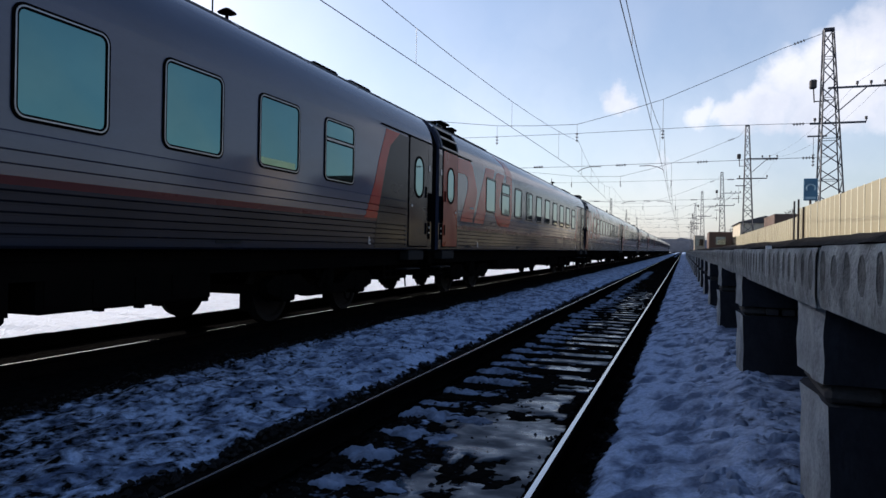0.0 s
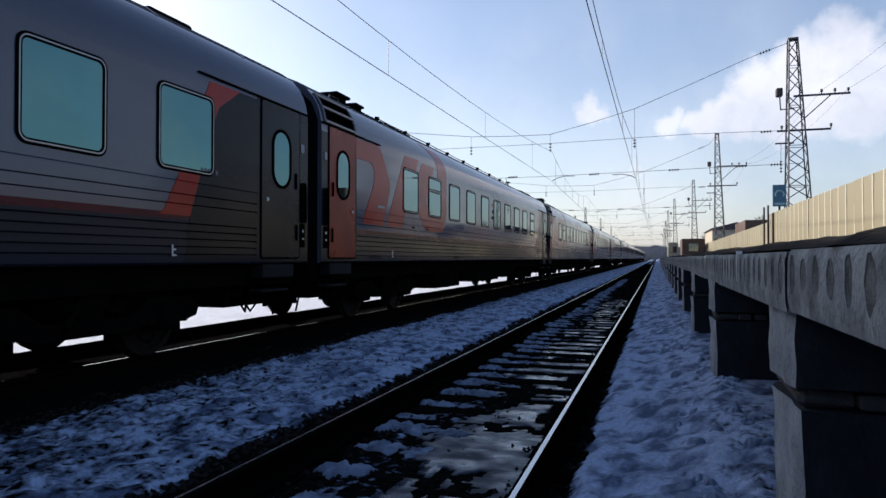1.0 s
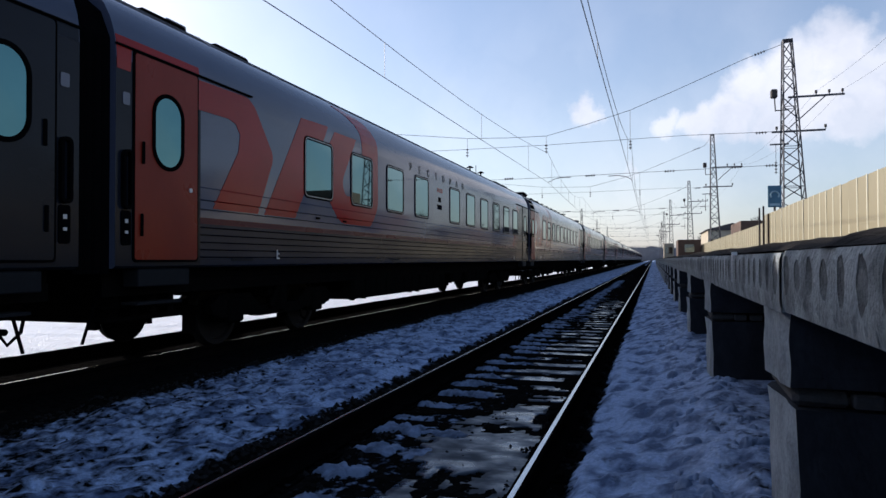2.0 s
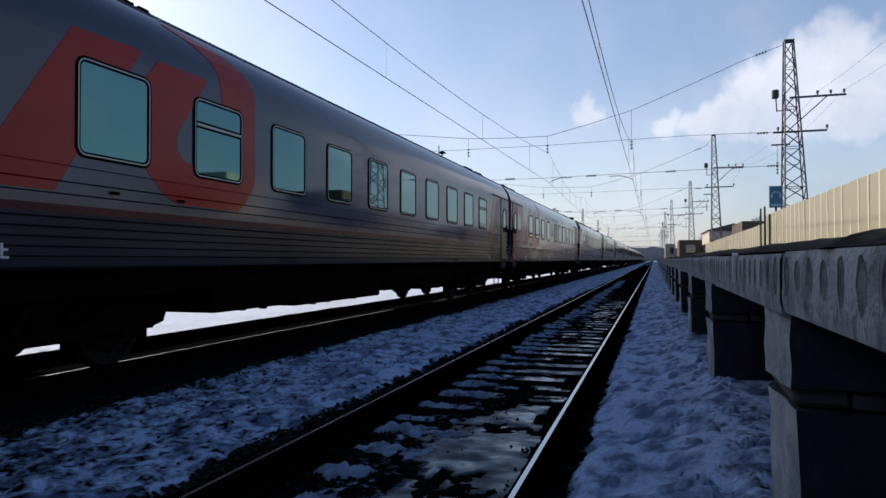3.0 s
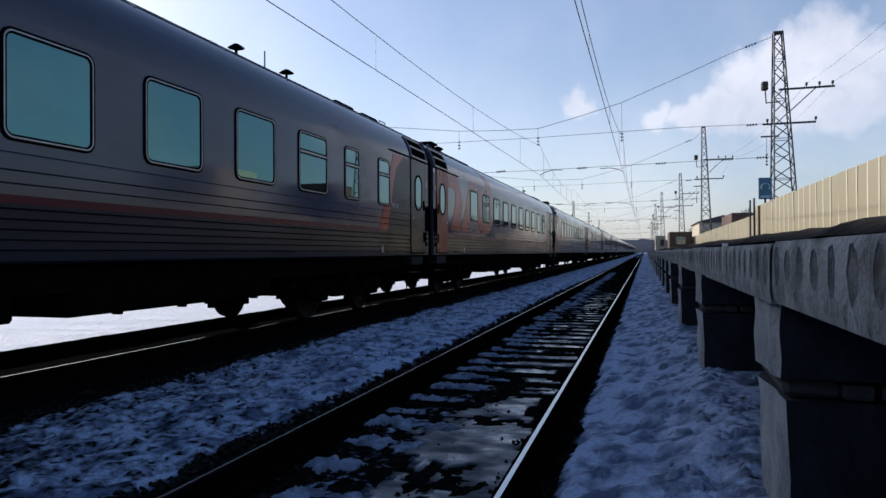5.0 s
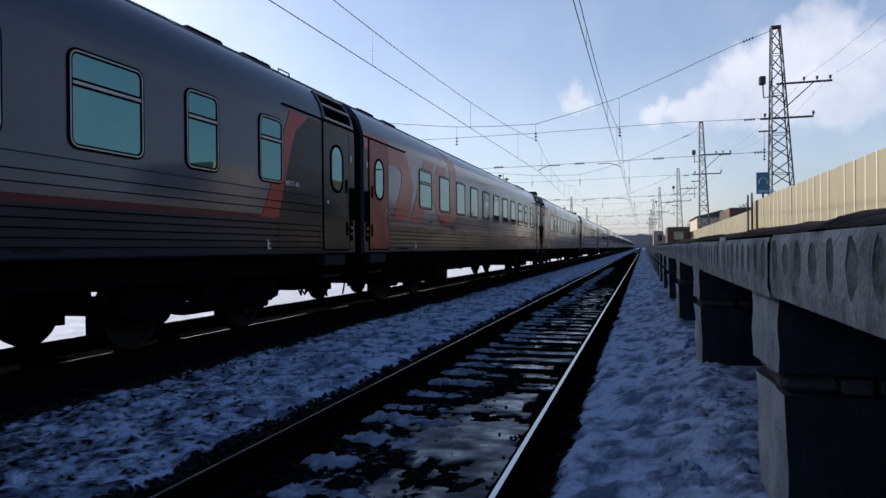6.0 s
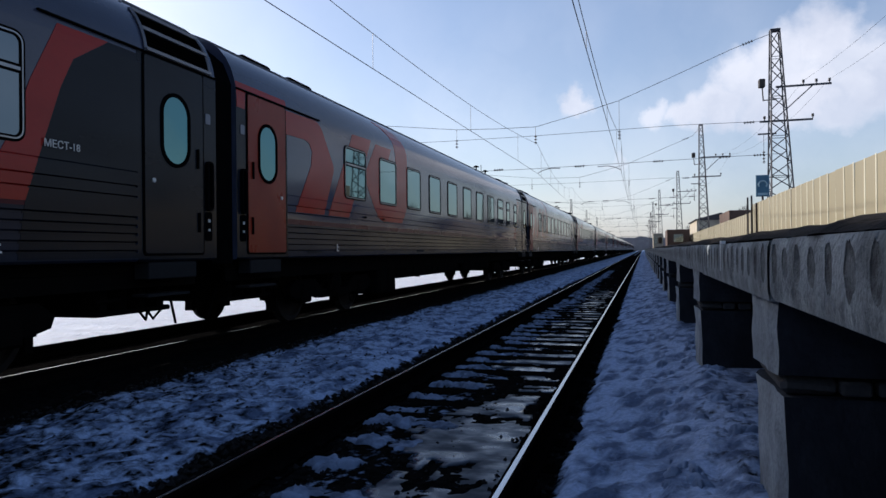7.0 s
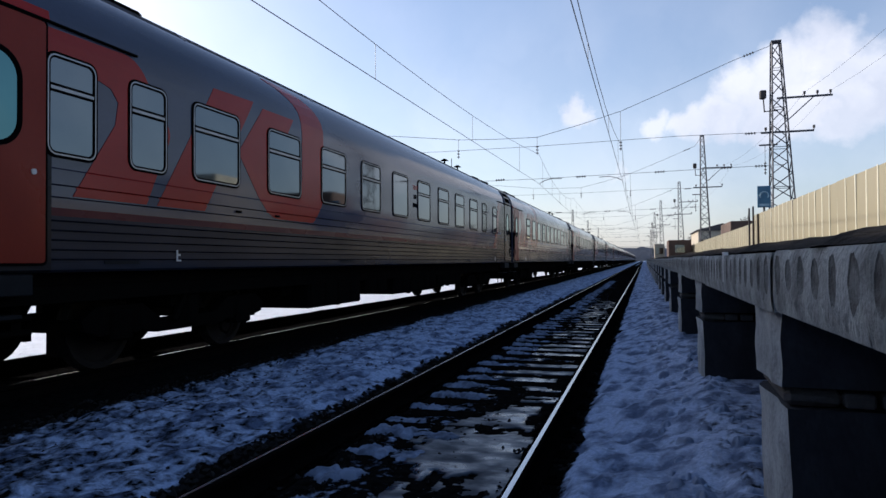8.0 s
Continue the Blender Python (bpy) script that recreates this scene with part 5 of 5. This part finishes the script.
def build_car(kind, kind_no):
    car = tagged(empty("passenger_carriage"), LABELS[kind], "train carriage", "carriages of the passing train")
    windows, chimneys, rear_grille, front_grille, cable = LAYOUT[kind]
    build_body(car, M["paint_grey"] if kind in ("sleeping", "restaurant") else M["paint_grey_dark"])
    add_running_gear(car, kind_no)
    add_door(car, 0.26, True, False)
    add_door(car, 22.56, False, True)
    for y, w, split, clear in windows:
        add_window(car, y, w, split, clear)
    red = M["paint_red"]
    decal("emblem", EMBLEM_BEAM, red, car, 0.006, "red painted beam of the emblem")
    decal("emblem", EMBLEM_SLASH, red, car, 0.004)
    decal("emblem", EMBLEM_HOOK, red, car, 0.004)
    decal("tail_field", TAIL_FIELD, M["paint_slate"], car, 0.004, "dark grey field by the door")
    decal("end_field", END_TOP, M["paint_slate"], car, 0.004)
    if not rear_grille:
        decal("end_field", REAR_TOP, red, car, 0.004)
    decal("tail_slash", TAIL_SLASH, red, car, 0.005, "red painted slash")
    if kind != "restaurant":
        y = {"sleeping": 11.95, "reserved": 11.57}.get(kind, 10.74)
        bars(car, "marking_bar", [0.07] * 4 if kind == "reserved" else [0.05] * 4, 2.88, y + 0.02, M["paint_red"], 0.10)
        bars(car, "marking_bar", [0.04] * 3, 2.66, y + 0.06, M["rubber"], 0.10)
        bars(car, "marking_bar", [0.04] * 5, 2.46, y, M["rubber"], 0.10)
    else:
        for k, ch in enumerate("РЕСТОРАН"):
            lettering(ch, 0.24, (HALF_W + 0.006, 8.82 + 0.626 * k, 3.265), car, M["paint_slate"], "dark letters of the word restaurant")
        bars(car, "marking_bar", [0.09] * 4, 2.90, 10.78, M["paint_red"], 0.10)
        bars(car, "marking_bar", [0.05] * 3, 2.65, 10.88, M["rubber"], 0.12)
        bars(car, "marking_bar", [0.05] * 5, 2.46, 10.80, M["rubber"], 0.12)
    if kind == "open":
        lettering("МЕСТ-68", 0.10, (HALF_W + 0.024, 21.45, 2.20), car, M["paint_white"], "small white lettering")
    elif kind == "reserved":
        lettering("МЕСТ-18", 0.10, (HALF_W + 0.024, 21.45, 2.20), car, M["paint_white"], "small white lettering")
    elif kind == "compartment" or kind == "sleeping":
        bars(car, "small_sign", [0.04] * 5, 2.16, 2.35, M["sign_pale"], 0.05, 0.012)
    else:
        bars(car, "small_sign", [0.04] * 5, 2.20, 21.25, M["paint_grey"], 0.06, 0.012)
    # jacking marks and small plates low on the side
    for y in (3.1, 20.75):
        bm = bmesh.new()
        w = HALF_W + 0.001
        box(bm, w, w + 0.004, y, y + 0.025, 1.20, 1.33)
        box(bm, w, w + 0.004, y + 0.025, y + 0.08, 1.20, 1.22)
        box(bm, w, w + 0.004, y + 0.025, y + 0.07, 1.265, 1.285)
        part("jack_mark", bm, M["paint_white"], car)
    bars(car, "plate", [0.49], 1.175, 2.0, M["step_grey"], 0.035, 0.008)
    bars(car, "plate", [0.49], 1.175, 7.6, M["step_grey"], 0.035, 0.008)
    bars(car, "plate", [0.49], 1.175, 16.6, M["step_grey"], 0.035, 0.008)
    for y in (4.3, 5.3):
        bm = bmesh.new()
        box(bm, HALF_W, HALF_W + 0.03, y, y + 0.10, 1.845, 1.875)
        part("lamp_bracket", bm, M["rubber"], car)
    if rear_grille:
        add_grille(car, 0.12, 1.30)
    if front_grille:
        add_grille(car, 22.6, 23.75)
    add_roof_gear(car, chimneys, front_grille, cable)
    return car


ORDER = {1: "sleeping", 2: "restaurant", 3: "compartment", 4: "compartment", 5: "open", 6: "open", 7: "reserved", 8: "reserved", 0: "compartment", -1: "compartment"}
CARS = []


def build_train():
    first = {}
    for n in range(8, -12, -1):
        kind = ORDER.get(n, ("compartment", "open", "compartment")[n % 3])
        m = pose(TRAIN_X, TRAIN_Y0 - n * CAR_PITCH, 0)
        if kind not in first:
            car = build_car(kind, len(first) % 4)
            car.matrix_basis = m
            first[kind] = car
        else:
            car = copy_thing(first[kind], m)
        CARS.append((n, car))


build_train()


# ---- masts, cross-spans and contact wires ----
def insulator_string(bm, a, b, count=4, r=0.075):
    a, b = Vector(a), Vector(b)
    tube(bm, a, b, 0.02, 5)
    for k in range(count):
        p = a.lerp(b, (k + 0.5) / count)
        q = (b - a).normalized() * 0.025
        tube(bm, p - q, p + q, r, 8)


def lattice_mast(loc, height, base=1.0, top=0.32, arms=True, lean=0.0):
    """Four-legged lattice mast with cross-arms, insulators and a floodlight."""
    mast = tagged(empty("lattice_mast", loc), "tall steel lattice mast carrying railway wires", "mast", "masts along the platform")

    def corner(z, sx, sy):
        w = (base + (top - base) * z / height) / 2
        return (sx * w - lean * z / height, sy * w, z)

    for sx in (-1, 1):
        for sy in (-1, 1):
            bm = bmesh.new()
            tube(bm, corner(0, sx, sy), corner(height, sx, sy), 0.045, 4)
            part("leg", bm, M["mast_steel"], mast)
    panels = 18
    zs = [height * (1 - (1 - k / panels) ** 1.0) for k in range(panels + 1)]
    for (ax, ay), (bx, by) in (((-1, -1), (1, -1)), ((1, -1), (1, 1)), ((1, 1), (-1, 1)), ((-1, 1), (-1, -1))):
        for k in range(panels):
            bm = bmesh.new()
            a, b = (corner(zs[k], ax, ay), corner(zs[k + 1], bx, by)) if k % 2 else (corner(zs[k], bx, by), corner(zs[k + 1], ax, ay))
            tube(bm, a, b, 0.028, 4)
            part("brace", bm, M["mast_steel"], mast)
        for k in range(0, panels, 3):
            bm = bmesh.new()
            tube(bm, corner(zs[k + 1], ax, ay), corner(zs[k + 1], bx, by), 0.018, 4)
            part("girt", bm, M["mast_steel"], mast)
    bm = bmesh.new()
    box(bm, -top / 2 - 0.04 - lean, top / 2 + 0.04 - lean, -top / 2 - 0.04, top / 2 + 0.04, height, height + 0.09)
    part("cap", bm, M["mast_steel"], mast)
    if arms:
        for z, x0, x1 in ((height * 0.765, -0.3, 2.5), (height * 0.622, -1.15, 1.55)):
            bm = bmesh.new()
            box(bm, x0, x1, -0.05, 0.05, z - 0.05, z + 0.05)
            if x1 > 2:
                tube(bm, (0.2, 0, z - 1.3), (1.6, 0, z), 0.03, 4)
            arm = part("cross_arm", bm, M["mast_steel"], mast)
            for x in ([1.1, 1.75, 2.4] if x1 > 2 else [-0.9, 1.55]):
                bm = bmesh.new()
                tube(bm, (x, 0, z + 0.05), (x, 0, z + 0.16), 0.03, 6)
                tube(bm, (x, 0, z + 0.14), (x, 0, z + 0.30), 0.07, 8)
                part("insulator", bm, M["porcelain"], arm)
        bm = bmesh.new()
        fx, fz = -0.80 - lean * 0.765, height * 0.765
        box(bm, fx - 0.15, fx + 0.19, -0.22, 0.13, fz + 0.0, fz + 0.48, bevel=0.05)
        tube(bm, (fx + 0.1, 0, fz - 0.75), (fx + 0.05, 0, fz + 0.05), 0.035, 5)
        tube(bm, (fx + 0.1, 0, fz - 0.7), (-0.25, 0, fz - 0.7), 0.03, 4)
        part("floodlight", bm, M["dark_steel"], mast)
        bm = bmesh.new()
        box(bm, -1.25, -0.3, -0.04, 0.04, height * 0.57 - 0.04, height * 0.57 + 0.04)
        arm = part("cross_arm", bm, M["mast_steel"], mast)
        bm = bmesh.new()
        insulator_string(bm, (-0.95, 0, height * 0.50), (-0.95, 0, height * 0.445), 4, 0.07)
        tube(bm, (-0.95, 0, height * 0.57), (-0.95, 0, height * 0.50), 0.012, 4)
        part("insulator", bm, M["porcelain"], arm)
    return mast


MASTS = [(7.58, GANTRY_Y, 13.35), (6.0, 72.8, 13.5), (5.8, 114.8, 13.5), (3.9, 155.0, 13.9), (3.2, 195.0, 13.9), (3.2, 245.0, 13.9), (3.2, 300.0, 13.9)]
for x, y, top in MASTS:
    lattice_mast((x, y, 0.0), top, 1.45 if y < 60 else 1.1, 0.44 if y < 60 else 0.32, True, 0.33 if y < 60 else 0.28)
for y in (168.0, 215.0, 265.0):
    lattice_mast((-16.5, y, -0.4), 13.8, 0.9, 0.32, False)


def cross_span(y, mast_x, top):
    """Cables hung across the tracks between two masts, with droppers, insulators and registration arms."""
    span = tagged(empty("cross_span", (0, y, 0)), "cross-span cables with insulators hung over the tracks", "overhead cables", "cross-spans")
    left = -27.0
    pts = [(x, 0, z) for x, z in ((mast_x - 0.3, top - 0.03), (5.0, 12.55), (1.8, 11.25), (-1.24, 10.07), (-3.7, 9.40), (-6.25, 8.80), (-8.8, 8.82), (-11.29, 8.92), (-16.5, 9.5), (left, top))]
    bm = bmesh.new()
    polytube(bm, pts, 0.016)
    part("bearer_cable", bm, M["wire"], span)

    def bearer(x):
        return float(np.interp(x, [p[0] for p in reversed(pts)], [p[2] for p in reversed(pts)]))

    for z0, z1 in ((8.32, 8.27), (6.47, 6.25)):
        bm = bmesh.new()
        polytube(bm, [(mast_x, 0, z0), (2.0, 0, z1 + 0.12), (-6.5, 0, z1 - 0.03), (-12, 0, z1 - 0.05), (left, 0, z0)], 0.013)
        part("fixing_cable", bm, M["wire"], span)
    for x in (-1.25, -6.25, -11.29):
        bm = bmesh.new()
        tube(bm, (x, 0, bearer(x)), (x, 0, 7.7), 0.012, 4)
        part("dropper", bm, M["wire"], span)
        bm = bmesh.new()
        insulator_string(bm, (x, 0, 8.30), (x, 0, 7.72), 3, 0.085)
        part("insulator", bm, M["porcelain"], span)
    for x, z in ((mast_x - 1.74, bearer(mast_x - 1.74)), (mast_x - 1.7, 8.31), (mast_x - 1.2, 6.44), (mast_x - 3.0, 6.41), (-3.6, 6.25), (0.95, 6.34), (-8.6, 6.24)):
        bm = bmesh.new()
        insulator_string(bm, (x - 0.3, 0, z - (0.1 if z > 9 else 0.01)), (x + 0.3, 0, z + (0.1 if z > 9 else 0.01)), 4, 0.07)
        part("insulator", bm, M["porcelain"], span)
    for x, s in ((-1.19, -1), (-6.12, 1)):
        bm = bmesh.new()
        polytube(bm, [(x, 0, 5.93), (x + s * 0.3, 0, 6.10), (x + s * 0.75, 0, 6.20), (x + s * 1.35, 0, 6.18)], 0.022)
        part("registration_arm", bm, M["dark_steel"], span)
    return span


for x, y, top in MASTS[:5]:
    cross_span(y, x, top)


def overhead_line(x, label, stagger, low, high):
    """Contact wire and messenger with droppers along one track."""
    line = tagged(empty("overhead_line", (x, 0, 0)), label, "overhead wire", "overhead lines")
    supports = [-6.0] + [m[1] for m in MASTS]
    bm = bmesh.new()
    ys = [-54.0, -6.0] + [m[1] for m in MASTS]
    sx = [stagger, -stagger] + [stagger * (-1) ** k for k in range(len(MASTS))]

    def off(y):
        return float(np.interp(y, ys, sx))

    polytube(bm, [(off(y), y, 5.92) for y in ys], 0.011, 5)
    part("contact_wire", bm, M["wire"], line)
    for a, b in zip(supports, supports[1:]):
        pts = []
        for k in range(17):
            u = k / 16
            pts.append((off(a + (b - a) * u), a + (b - a) * u, low + (high - low) * (2 * u - 1) ** 2))
        bm = bmesh.new()
        polytube(bm, pts, 0.010, 5)
        part("messenger_wire", bm, M["wire"], line)
        if b < 130:
            for u in (0.065, 0.265, 0.4675, 0.67, 0.87):
                y = a + (b - a) * u
                bm = bmesh.new()
                tube(bm, (off(y), y, low + (high - low) * (2 * u - 1) ** 2), (off(y), y, 5.92), 0.007, 4)
                part("dropper", bm, M["wire"], line)


overhead_line(-1.22, "contact wire and messenger over the empty track", 0.03, 6.35, 8.1)
overhead_line(-6.61, "contact wire and messenger over the train", 0.46, 6.83, 7.75)

# wires along the masts
bm = bmesh.new()
for dx, z in ((1.1, 10.45), (2.4, 10.45)):
    for a, b in zip([(7.58, 0.0)] + [(m[0], m[1]) for m in MASTS], [(m[0], m[1]) for m in MASTS]):
        pts = []
        for k in range(9):
            u = k / 8
            pts.append((a[0] + dx + (b[0] - a[0]) * u, a[1] + (b[1] - a[1]) * u, z - 0.9 * (1 - (2 * u - 1) ** 2)))
        polytube(bm, pts, 0.007, 4)
ob = part("feeder_wires", bm, M["wire"])
tagged(ob, "thin feeder wires running from mast to mast", "wire", kind="stuff")


def build_sign():
    sign = tagged(empty("platform_sign", (5.06, 32.5, PLAT_Z)), "blue information sign on a post behind the fence", "sign")
    bm = bmesh.new()
    tube(bm, (0, 0, -1.4), (0, 0, 2.25), 0.045, 8)
    part("post", bm, M["dark_steel"], sign)
    bm = bmesh.new()
    box(bm, -0.27, 0.27, -0.03, 0.03, 2.22, 3.16, bevel=0.02)
    board = part("board", bm, M["sign_blue"], sign, "blue painted board")
    bm = bmesh.new()
    ring = [(0.17 * math.cos(a), 0.16 * math.sin(a)) for a in np.linspace(-0.6, 3.75, 14)]
    for a, b in zip(ring, ring[1:]):
        tube(bm, (a[0], -0.035, 2.74 + a[1]), (b[0], -0.035, 2.74 + b[1]), 0.035, 4)
    box(bm, -0.2, 0.2, -0.036, -0.031, 2.28, 2.38)
    part("symbol", bm, M["sign_pale"], board, "pale symbol and bar")


build_sign()


# ---- distance ----
def hut(name, loc, size, wall, label, roof=True, windows=2):
    w, d, h = size
    b = tagged(empty(name, loc), label, "building")
    bm = bmesh.new()
    box(bm, -w / 2, w / 2, -d / 2, d / 2, 0, h, bevel=0.03)
    part("wall", bm, M[wall], b)
    if roof:
        bm = bmesh.new()
        prof = [(-w / 2 - 0.25, h), (w / 2 + 0.25, h), (w / 2 + 0.25, h + 0.1), (0, h + 0.1 + w * 0.14), (-w / 2 - 0.25, h + 0.1)]
        extrude_profile(bm, prof, -d / 2 - 0.25, d / 2 + 0.25)
        part("roof", bm, M["roof_dark"], b)
    for k in range(windows):
        x = -w / 2 + (k + 0.5) * w / windows
        bm = bmesh.new()
        box(bm, x - 0.4, x + 0.4, -d / 2 - 0.03, -d / 2 + 0.02, h * 0.35, h * 0.75)
        part("window", bm, M["glass_clear"], b)
    return b


hut("kiosk", (3.05, 66.0, 1.2), (1.9, 5.0, 1.7), "wall_brown", "small brown kiosk on the platform", False, 1)
hut("kiosk", (1.75, 84.0, 1.2), (1.1, 3.0, 1.8), "wall_cream", "small cream booth on the platform", False, 1)
hut("shed", (11.5, 50.0, 0.0), (5.0, 9.0, 4.9), "wall_brown", "flat-roofed brown brick shed behind the fence", False, 2)
hut("shed", (9.5, 70.0, 0.0), (4.0, 8.0, 4.6), "wall_brown", "low flat brown shed behind the fence", False, 2)
hut("shed", (10.0, 104.0, 0.0), (6.0, 14.0, 5.0), "wall_cream", "cream station building behind the platform", True, 4)

hut("station_building", (24.0, 47.2, 0.0), (7.0, 5.6, 7.9), "wall_cream", "cream two-storey station building beyond the fence", False, 3)
hut("station_building", (24.5, 68.0, 0.0), (7.0, 5.0, 8.6), "wall_brown", "brown brick building beyond the fence", False, 3)


def footbridge(y):
    b = tagged(empty("footbridge", (0, y, 0)), "grey footbridge crossing all the tracks far away", "bridge")
    bm = bmesh.new()
    box(bm, -34, 30, -1.6, 1.6, 7.2, 8.0)
    part("deck", bm, M["wall_grey"], b)
    for s in (-1.6, 1.6):
        bm = bmesh.new()
        box(bm, -34, 30, s - 0.04, s + 0.04, 9.0, 9.1)
        for x in np.arange(-34, 30, 2.0):
            box(bm, x, x + 0.08, s - 0.04, s + 0.04, 8.0, 9.0)
        part("railing", bm, M["dark_steel"], b)
    for x in (-26, -12, 5.5, 20):
        bm = bmesh.new()
        box(bm, x - 0.5, x + 0.5, -0.8, 0.8, -0.6, 7.2)
        part("pier", bm, M["wall_grey"], b)


footbridge(430.0)


def bare_tree(loc, height, seed):
    rng = random.Random(seed)
    t = tagged(empty("bare_tree", loc), "leafless tree with a tangle of fine twigs", "tree", "bare trees")
    bm = bmesh.new()
    polytube(bm, [(0, 0, 0), (0.1, 0.05, height * 0.3)], 0.13, 6)
    tube(bm, (0.1, 0.05, height * 0.3), (0.0, 0.1, height * 0.75), 0.11, 6, r2=0.03)
    part("trunk", bm, M["bark"], t)
    bm = bmesh.new()

    def grow(p, d, length, r, depth):
        q = p + d * length
        tube(bm, p, q, r, 4 if depth > 1 else 3, r2=r * 0.6)
        if depth == 0:
            return
        for _ in range(rng.randint(3, 4)):
            nd = (d + Vector((rng.uniform(-.8, .8), rng.uniform(-.8, .8), rng.uniform(-.15, .6)))).normalized()
            grow(q - d * length * rng.uniform(0, 0.4), nd, length * rng.uniform(0.6, 0.8), r * 0.58, depth - 1)

    for k in range(6):
        a = rng.uniform(0, 6.28)
        grow(Vector((0.05, 0.05, height * (0.25 + 0.08 * k))), Vector((math.cos(a), math.sin(a), 0.7)).normalized(), height * 0.2, 0.06, 4)
    part("crown", bm, M["bark"], t)
    return t


first_tree = bare_tree((13.5, 60.0, 0), 6.2, 1)
# The last two are unseen, added as dark shapes for window reflections.
for k, (x, y, s) in enumerate([(12.5, 66, 0.9), (15, 72, 1.05), (13, 88, 1.0), (12, 96, 0.9), (14, 112, 1.1), (11, 124, 0.95), (13, 140, 1.1), (10, 152, 0.9), (12, 175, 1.1), (10, 200, 1.0), (12, 230, 1.2), (21, 55, 0.9), (23, 59, 0.8)]):
    t = copy_thing(first_tree, pose(x, y, 0, 0, 0, 57 * k))
    t.scale = (s, s, s)


def far_wood():
    """Low wooded rise along the horizon, a ragged row of crowns."""
    rng = random.Random(9)
    verts, faces = [], []
    for ring, (dist, base, amp) in enumerate(((700, 9, 6), (1000, 18, 8))):
        o = len(verts)
        n = 400
        for k in range(n):
            a = radians(-75 + 150 * k / (n - 1))
            x, y = dist * math.sin(a), dist * math.cos(a)
            h = base + amp * noise.noise((k * 0.06, ring * 5, 0)) + 1.8 * noise.noise((k * 0.6, ring * 5, 3)) + rng.uniform(-0.7, 0.7)
            verts += [(x, y, -2), (x, y, h), (x * 1.03, y * 1.03, h * 0.9), (x * 1.05, y * 1.05, -2)]
        for k in range(n - 1):
            for j in range(3):
                faces.append((o + 4 * k + j, o + 4 * k + 4 + j, o + 4 * k + 5 + j, o + 4 * k + 1 + j))
    me = bpy.data.meshes.new("far_wood")
    me.from_pydata(verts, [], faces)
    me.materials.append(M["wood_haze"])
    tagged(new("far_wood", me), "wooded rise along the horizon, haze painted into its grey", "woods", kind="stuff")


far_wood()


# ---- what moves ----
def motions():
    end = 8.0
    turn = SPEED / WHEEL_R
    for n, car in CARS:
        y = TRAIN_Y0 - n * CAR_PITCH
        walk(car, [(0.0, pose(TRAIN_X, y, 0)), (4.0, pose(TRAIN_X, y + SPEED * 4.0, 0)), (end, pose(TRAIN_X, y + SPEED * end, 0))])
        for child in car.children:
            if child.name.startswith("wheelset"):
                c = child.location.copy()
                walk(child, [(k / 30.0, pose(c.x, c.y, c.z, -math.degrees(turn * k / 30.0))) for k in range(241)])


motions()
